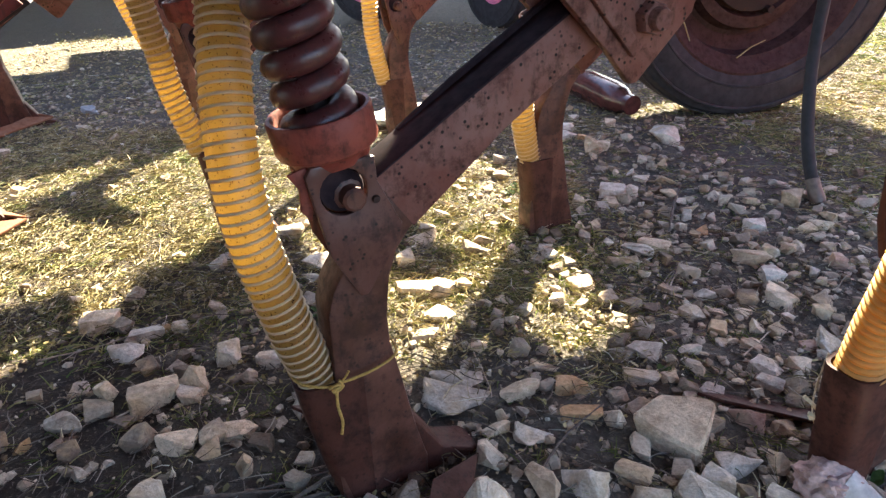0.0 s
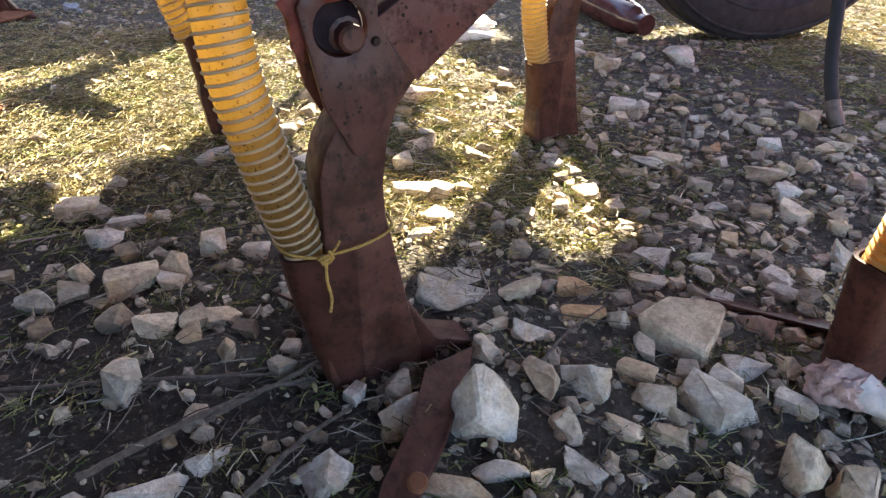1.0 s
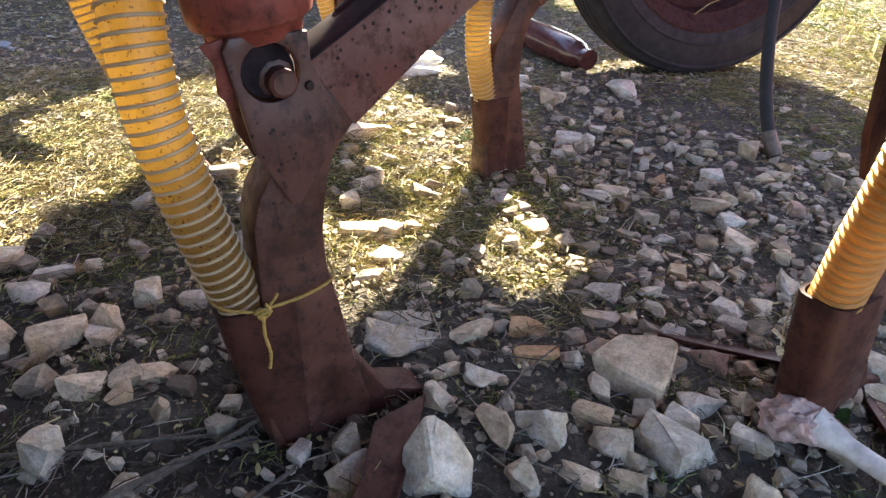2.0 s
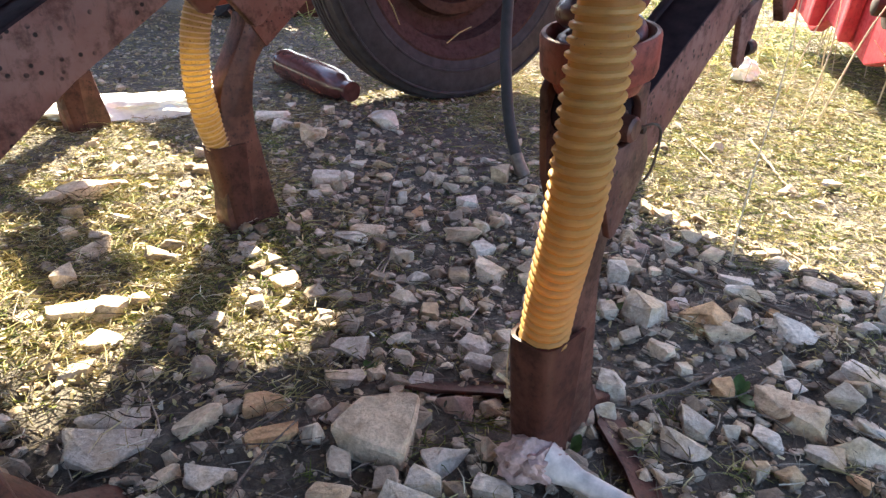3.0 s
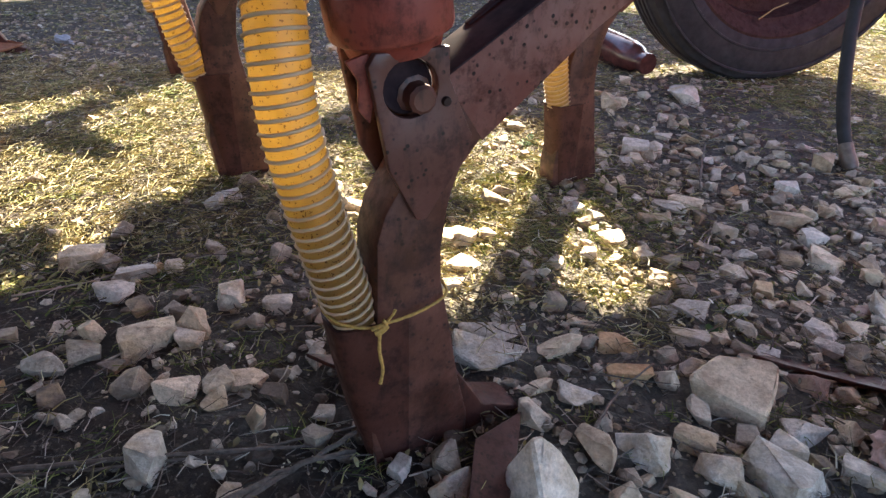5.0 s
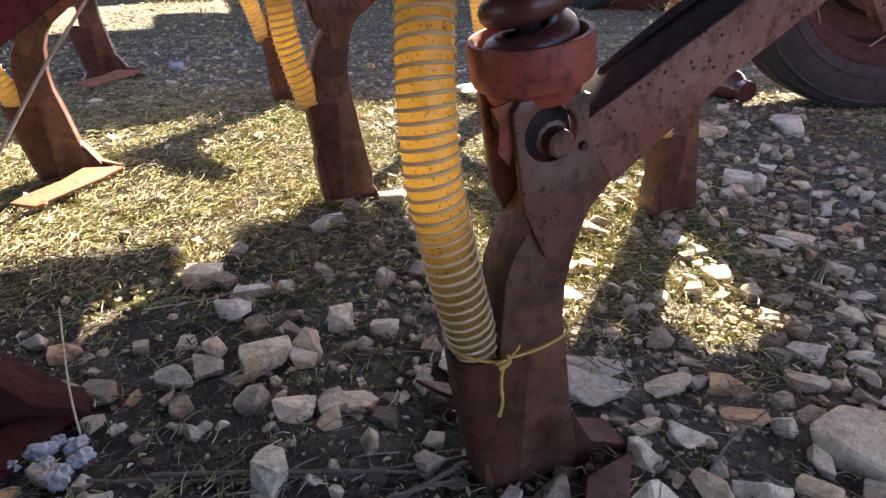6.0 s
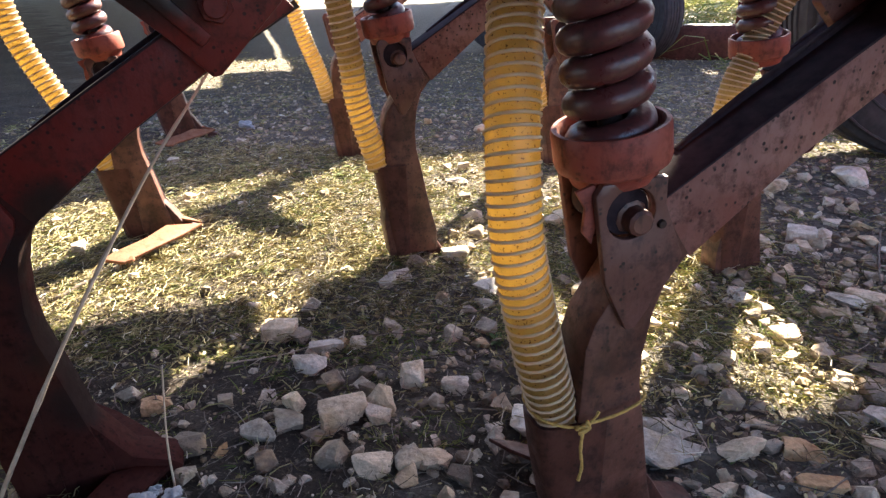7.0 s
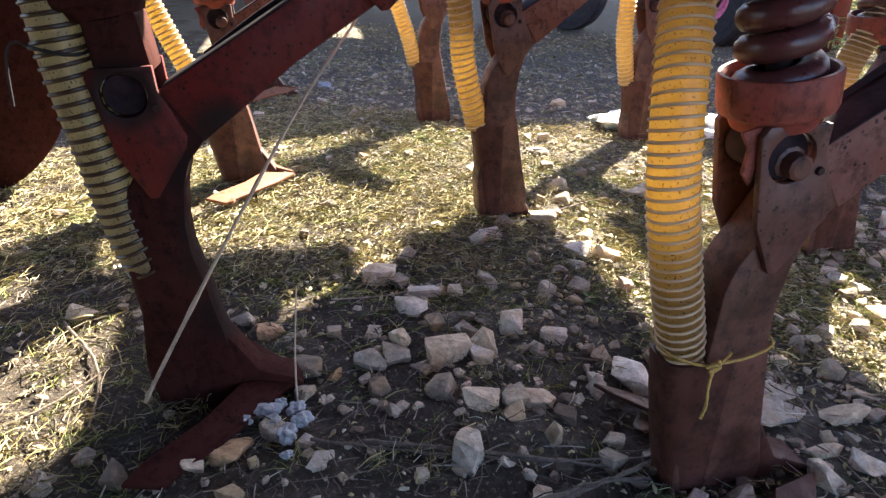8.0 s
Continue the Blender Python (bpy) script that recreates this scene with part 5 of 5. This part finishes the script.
for k in range(58):
    x, y = 1.45 + RNG.uniform(0, 1.15), 0.75 + RNG.uniform(0, 1.5)
    lean = RNG.uniform(-0.55, 0.55)
    tall = RNG.uniform(0.15, 0.6)
    stalk([(x, y, 0), (x + lean * tall * 0.4, y + RNG.uniform(-0.05, 0.05), tall * 0.5), (x + lean * tall * 1.2, y + RNG.uniform(-0.1, 0.1), tall)], RNG.uniform(0.0012, 0.0030))

def herb(x, y, leaves, size, seed):
    """A low rosette of small leaves."""
    rng = random.Random(seed)
    plant = empty("herb", "small green weed growing between the stones", "plant", "small weeds", Matrix.Translation((x, y, rise(x, y))))
    for k in range(leaves):
        bm = bmesh.new()
        a, tilt, ln = rng.uniform(0, math.tau), rng.uniform(0.2, 0.9), size * rng.uniform(0.7, 1.2)
        d, s = Vector((math.cos(a) * math.cos(tilt), math.sin(a) * math.cos(tilt), math.sin(tilt))), Vector((-math.sin(a), math.cos(a), 0))
        rows = []
        for t, wd, drop in ((0.0, 0.05, 0), (0.3, 0.16, 0), (0.6, 0.24, 0.03), (0.85, 0.14, 0.08), (1.0, 0.02, 0.13)):
            mid = d * ln * t - Vector((0, 0, drop * ln))
            rows.append([bm.verts.new(mid + s * wd * ln + Vector((0, 0, 0.05 * ln))), bm.verts.new(mid), bm.verts.new(mid - s * wd * ln + Vector((0, 0, 0.05 * ln)))])
        for p, q in zip(rows, rows[1:]):
            bm.faces.new((p[0], p[1], q[1], q[0]))
            bm.faces.new((p[1], p[2], q[2], q[1]))
        bmesh.ops.solidify(bm, geom=bm.faces[:], thickness=0.0006)
        part("leaf", bm, LEAF, plant)


herb(0.656, 0.478, 7, 0.026, 1)
herb(0.425, 0.452, 5, 0.022, 2)
herb(0.175, 1.185, 8, 0.030, 3)
herb(0.27, 0.635, 6, 0.016, 4)
herb(0.62, 0.67, 7, 0.02, 5)
herb(-0.19, 0.80, 6, 0.022, 6)
herb(0.14, 1.25, 7, 0.03, 7)

# ---- twine and string ----
def cord(points, r, material, parent, name="strand"):
    bm = bmesh.new()
    pts = spline(points, 0.004)
    sweep_tube(bm, pts, [r * (1 + 0.12 * math.sin(k * 2.1)) for k in range(len(pts))], 8)
    return part(name, bm, material, parent)


twine = empty("twine", "yellow baler twine knotted round the rusty tine", "twine", m=tine_pose(0, 0, 0))
cord([(0.118, -0.0305, 0.156), (0.150, -0.0300, 0.158), (0.176, -0.0262, 0.164), (0.1810, -0.015, 0.167), (0.1815, 0.012, 0.168), (0.177, 0.026, 0.167), (0.14, 0.030, 0.164), (0.105, 0.028, 0.163), (0.0865, 0.015, 0.162),
      (0.0842, -0.006, 0.161), (0.090, -0.0205, 0.160), (0.104, -0.0285, 0.157), (0.118, -0.031, 0.155)], 0.0013, TWINE, twine, "loop")
cord([(0.111, -0.033, 0.156), (0.117, -0.036, 0.160), (0.123, -0.034, 0.155), (0.117, -0.033, 0.150), (0.113, -0.036, 0.155), (0.122, -0.036, 0.158), (0.119, -0.034, 0.164)], 0.0015, TWINE, twine, "knot")
cord([(0.117, -0.034, 0.153), (0.116, -0.0345, 0.135), (0.1185, -0.034, 0.115), (0.1155, -0.0335, 0.098)], 0.0014, TWINE, twine, "tail")
cord([(0.120, -0.034, 0.158), (0.127, -0.036, 0.167), (0.130, -0.035, 0.172)], 0.0011, TWINE, twine, "short_end")

string = empty("string", "thin pale string tied to the hose and boot", "string")
cord([(0.362, 0.478, 0.150), (0.360, 0.478, 0.110), (0.362, 0.474, 0.078), (0.372, 0.462, 0.055), (0.386, 0.448, 0.035)], 0.0009, PALE_STRING, string, "thread")
cord([(0.357, 0.474, 0.082), (0.364, 0.470, 0.079), (0.359, 0.476, 0.074), (0.365, 0.472, 0.085), (0.352, 0.480, 0.098)], 0.0019, PALE_STRING, string, "knot")
wire = empty("tie_wire", "bent tie wire hooked on the tine arm", "wire")
cord([(0.432, 0.452, 0.325), (0.440, 0.446, 0.331), (0.447, 0.444, 0.327), (0.452, 0.449, 0.310), (0.452, 0.452, 0.292), (0.448, 0.455, 0.28)], 0.0011, BARK, wire, "hook")

tie = empty("hose_tie", "black cord tied round the pale yellow hose", "cord")
mid_tie = machine(-0.399, 0.687, 0.385)
cord([mid_tie + (U * math.cos(q) + W * math.sin(q)) * 0.0242 + Vector((0, 0, 0.003 * math.sin(2 * q))) for q in (math.tau * k / 12 for k in range(13))], 0.0016, BLACK_TUBE, tie, "loop")
cord([mid_tie - U * 0.024, mid_tie - U * 0.036 + Vector((0, 0, 0.006)), mid_tie - U * 0.045 + Vector((0, 0, -0.008)), mid_tie - U * 0.05 + Vector((0, 0, -0.05))], 0.0012, BLACK_TUBE, tie, "end")

# ---- hanging black tube ----
tube = empty("hydraulic_tube", "black rubber tube hanging down to a steel fitting on the ground", "tube")
bm = bmesh.new()
pts = spline([(0.715, 1.160, 0.035), (0.712, 1.19, 0.075), (0.717, 1.235, 0.14), (0.735, 1.30, 0.24), (0.757, 1.35, 0.36), (0.77, 1.38, 0.55), (0.78, 1.40, 0.78)], 0.02)
sweep_tube(bm, pts, [0.0118] * len(pts), 14)
part("rubber_tube", bm, BLACK_TUBE, tube)
bm = bmesh.new()
sweep_tube(bm, spline([(0.722, 1.138, 0.006), (0.716, 1.155, 0.028), (0.714, 1.168, 0.045)], 0.008), [0.013, 0.0145, 0.0145, 0.014, 0.0135, 0.0135, 0.0135, 0.0135][:len(spline([(0.722, 1.138, 0.006), (0.716, 1.155, 0.028), (0.714, 1.168, 0.045)], 0.008))], 12)
part("fitting", bm, FITTING, tube, "dull steel fitting")

# ---- bottle ----
bottle = empty("bottle", "brown plastic drink bottle lying on the ground", "bottle")
d = (Vector((0.505, 1.79, 0.040)) - Vector((0.385, 2.10, 0.052)))
bm = bmesh.new()
turned(bm, [(0.030, 0), (0.042, 0.006), (0.045, 0.03), (0.043, 0.08), (0.045, 0.13), (0.045, 0.20), (0.045, 0.25), (0.043, 0.285), (0.036, 0.315), (0.026, 0.335), (0.025, 0.345)], (0.385, 2.10, 0.050), d, 28)
part("body", bm, BOTTLE, bottle)
bm = bmesh.new()
turned(bm, [(0.026, 0.343), (0.028, 0.345), (0.028, 0.364), (0.026, 0.366)], (0.385, 2.10, 0.050), d, 16)
part("cap", bm, BOTTLE, bottle)


# ---- light scraps ----
def crumple(name, label, category, centre, size, material, seed, group=""):
    bm = bmesh.new()
    bmesh.ops.create_icosphere(bm, subdivisions=4, radius=0.5)
    for v in bm.verts:
        n1 = noise.noise(v.co * 3.2 + Vector((seed, 0, 0)))
        n2 = noise.noise(v.co * 8.0 + Vector((0, seed, 0)))
        v.co *= 1 + 0.55 * n1 + 0.28 * abs(n2)
        v.co = Vector((v.co.x * size[0], v.co.y * size[1], max(v.co.z, -0.35) * size[2]))
    return thing(name, bm, material, label, category, group, m=Matrix.Translation(centre) @ Matrix.Rotation(seed, 4, "Z"))


crumple("plastic_bag", "crumpled white plastic bag flat on the ground", "bag", (-0.03, 1.80, 0.012), (0.34, 0.15, 0.06), BAG, 0.05)
for x, y, s, seed in ((-0.566, 0.474, 0.026, 1.3), (-0.548, 0.436, 0.030, 2.1), (-0.520, 0.440, 0.034, 3.7), (-0.492, 0.452, 0.030, 4.4), (-0.505, 0.424, 0.032, 5.2), (-0.535, 0.421, 0.02, 6.1), (-0.470, 0.385, 0.016, 0.7), (-0.478, 0.436, 0.03, 0.9), (-0.483, 0.414, 0.034, 1.9), (-0.512, 0.455, 0.022, 2.9)):
    crumple("plastic_scrap", "torn bluish white plastic scrap on the soil", "scrap", (x, y, 0.010 if s != 0.026 else 0.022), (s * 0.72, s * 0.5, s * 0.4), SCRAP, seed, "plastic scraps")
crumple("feather_tuft", "white feathery tuft lying on the ground", "feather", (-1.13, 1.97, 0.012), (0.075, 0.03, 0.025), SCRAP, 2.6)
crumple("paper_scrap", "white paper scrap lying in the grass", "scrap", (1.93, 1.83, 0.03), (0.09, 0.08, 0.07), BAG, 1.1)

# ---- straws caught against the wheel ----
for a, b in (((0.794, 1.790, 0.153), (0.888, 1.843, 0.188)), ((0.610, 1.758, 0.280), (0.642, 1.740, 0.210))):
    stalk = empty("straw", "dry pale straw caught against the wheel", "straw")
    bm = bmesh.new()
    a, b = Vector(a), Vector(b)
    sweep_tube(bm, [a, a.lerp(b, 0.5) + Vector((0, 0, 0.006)), b], [0.002, 0.0018, 0.0012], 6, True)
    part("stem", bm, STRAW, stalk)

# ---- bleached knobbed bone beside the boot ----
# a long bone, kept under the category branch
branch = empty("bleached_branch", "pale bleached bone with a knobbed pinkish end", "branch")
bm = bmesh.new()
pts = spline([(0.385, 0.434, 0.026), (0.402, 0.414, 0.022), (0.420, 0.393, 0.017), (0.442, 0.364, 0.014), (0.463, 0.338, 0.015)], 0.008)
n = len(pts)
sweep_tube(bm, pts, [0.0095 + 0.009 * max(0, 1 - k / 4) + 0.009 * max(0, (k - n + 5) / 5) for k in range(n)], 14, True, None, 0.85)
part("shaft", bm, BLEACHED, branch)
bm = bmesh.new()
bmesh.ops.create_icosphere(bm, subdivisions=4, radius=0.5)
for v in bm.verts:
    k = 1 + 0.30 * noise.noise(v.co * 4 + Vector((4, 0, 0))) + 0.20 * noise.noise(v.co * 11) + 0.09 * noise.noise(v.co * 26)
    v.co = Vector((v.co.x * 0.058 * k, v.co.y * 0.042 * k, v.co.z * 0.042 * k))
knob = part("knob", bm, PINKISH, branch, "pinkish crusted knob")
knob.matrix_world = Matrix.Translation((0.374, 0.440, 0.024)) @ Matrix.Rotation(radians(-22), 4, "Z")

# ---- disc at the side ----
disc = empty("coulter_disc", "dark rusty steel disc standing beside the red tine", "disc", m=Matrix.Translation(machine(-0.94, 1.45, 0.27)) @ W.to_track_quat("Z", "X").to_matrix().to_4x4())
bm = bmesh.new()
turned(bm, [(0.02, -0.012), (0.20, -0.006), (0.300, 0.002), (0.305, 0.006), (0.300, 0.010), (0.2, 0.004), (0.02, -0.002)], (0, 0, 0), (0, 0, 1), 64)
part("blade", bm, MAROON, disc)
bm = bmesh.new()
turned(bm, [(0.03, -0.05), (0.05, -0.045), (0.055, -0.012)], (0, 0, 0), (0, 0, 1), 24)
part("hub", bm, SHOE, disc)

# ---- machines parked behind ----
red = empty("red_implement", "bright red steel implement parked in the grass", "implement", m=Matrix.Translation((2.06, 1.534, 0)) @ Matrix.Rotation(radians(-125.3), 4, "Z"))
bm = bmesh.new()
prism(bm, [(-1.3, 0.20), (-0.85, 0.17), (-0.60, 0.13), (-0.42, 0.19), (-0.10, 0.15), (0.08, 0.12), (0.30, 0.17), (1.1, 0.15), (1.1, 0.82), (0.7, 0.95), (-1.3, 0.95)], 0.0, 0.05, 0.008)
panel = part("side_panel", bm, BRIGHTRED, red)
for x in (-0.97, -0.52, -0.12, 0.36):
    bm = bmesh.new()
    prism(bm, [(x, 0.18), (x + 0.05, 0.16), (x + 0.11, 0.62), (x + 0.06, 0.90)], -0.045, -0.001, 0.008)
    part("rib", bm, BRIGHTRED, panel)
for x, z, r in ((-0.70, 0.33, 0.085), (-0.20, 0.36, 0.070), (0.22, 0.30, 0.060)):
    bm = bmesh.new()
    turned(bm, [(r * 0.3, -0.07), (r * 0.45, -0.065), (r * 0.5, -0.03), (r, -0.025), (r, -0.002)], (x, 0, z), (0, 1, 0), 24)
    part("cover", bm, DARK, red, "dark round bearing cover")
for x in (-1.2, 0.9):
    bm = bmesh.new()
    box(bm, x, x + 0.08, 1.05, 1.13, -0.02, 0.301, 0.006)
    part("leg", bm, BRIGHTRED, red)
bm = bmesh.new()
box(bm, -1.3, 1.1, 0.051, 1.2, 0.24, 0.94, 0.01)
part("body", bm, BRIGHTRED, red)

build_wheel(Vector((-0.47, 3.92, 0.19)), Vector((0.35, 0.94, 0)), 0.20, 0.12, RUBBER, PINK, "small black tyre with a pink hub", 0.45, 0.03)
build_wheel(Vector((0.27, 3.50, 0.22)), Vector((0.80, 0.60, 0)), 0.23, 0.12, RUBBER, PINK, "small black tyre with a pink hub", 0.45, 0.03)
frame_ob = empty("parked_frame", "blue grey tube frame of an implement parked behind", "frame")
bm = bmesh.new()
sweep_tube(bm, [Vector((0.1, 3.75, 0.34)), Vector((0.9, 3.65, 0.34)), Vector((1.7, 3.5, 0.34))], [0.03] * 3, 12)
part("cross_tube", bm, BLUE, frame_ob)
for x, y in ((0.42, 3.70), (1.15, 3.60)):
    bm = bmesh.new()
    box(bm, x, x + 0.06, y, y + 0.05, -0.01, 0.75, 0.005)
    part("post", bm, SHOE, frame_ob)
bm = bmesh.new()
box(bm, 0.30, 0.80, 3.45, 3.56, -0.01, 0.16, 0.02)
part("foot_plate", bm, SHOE, frame_ob)
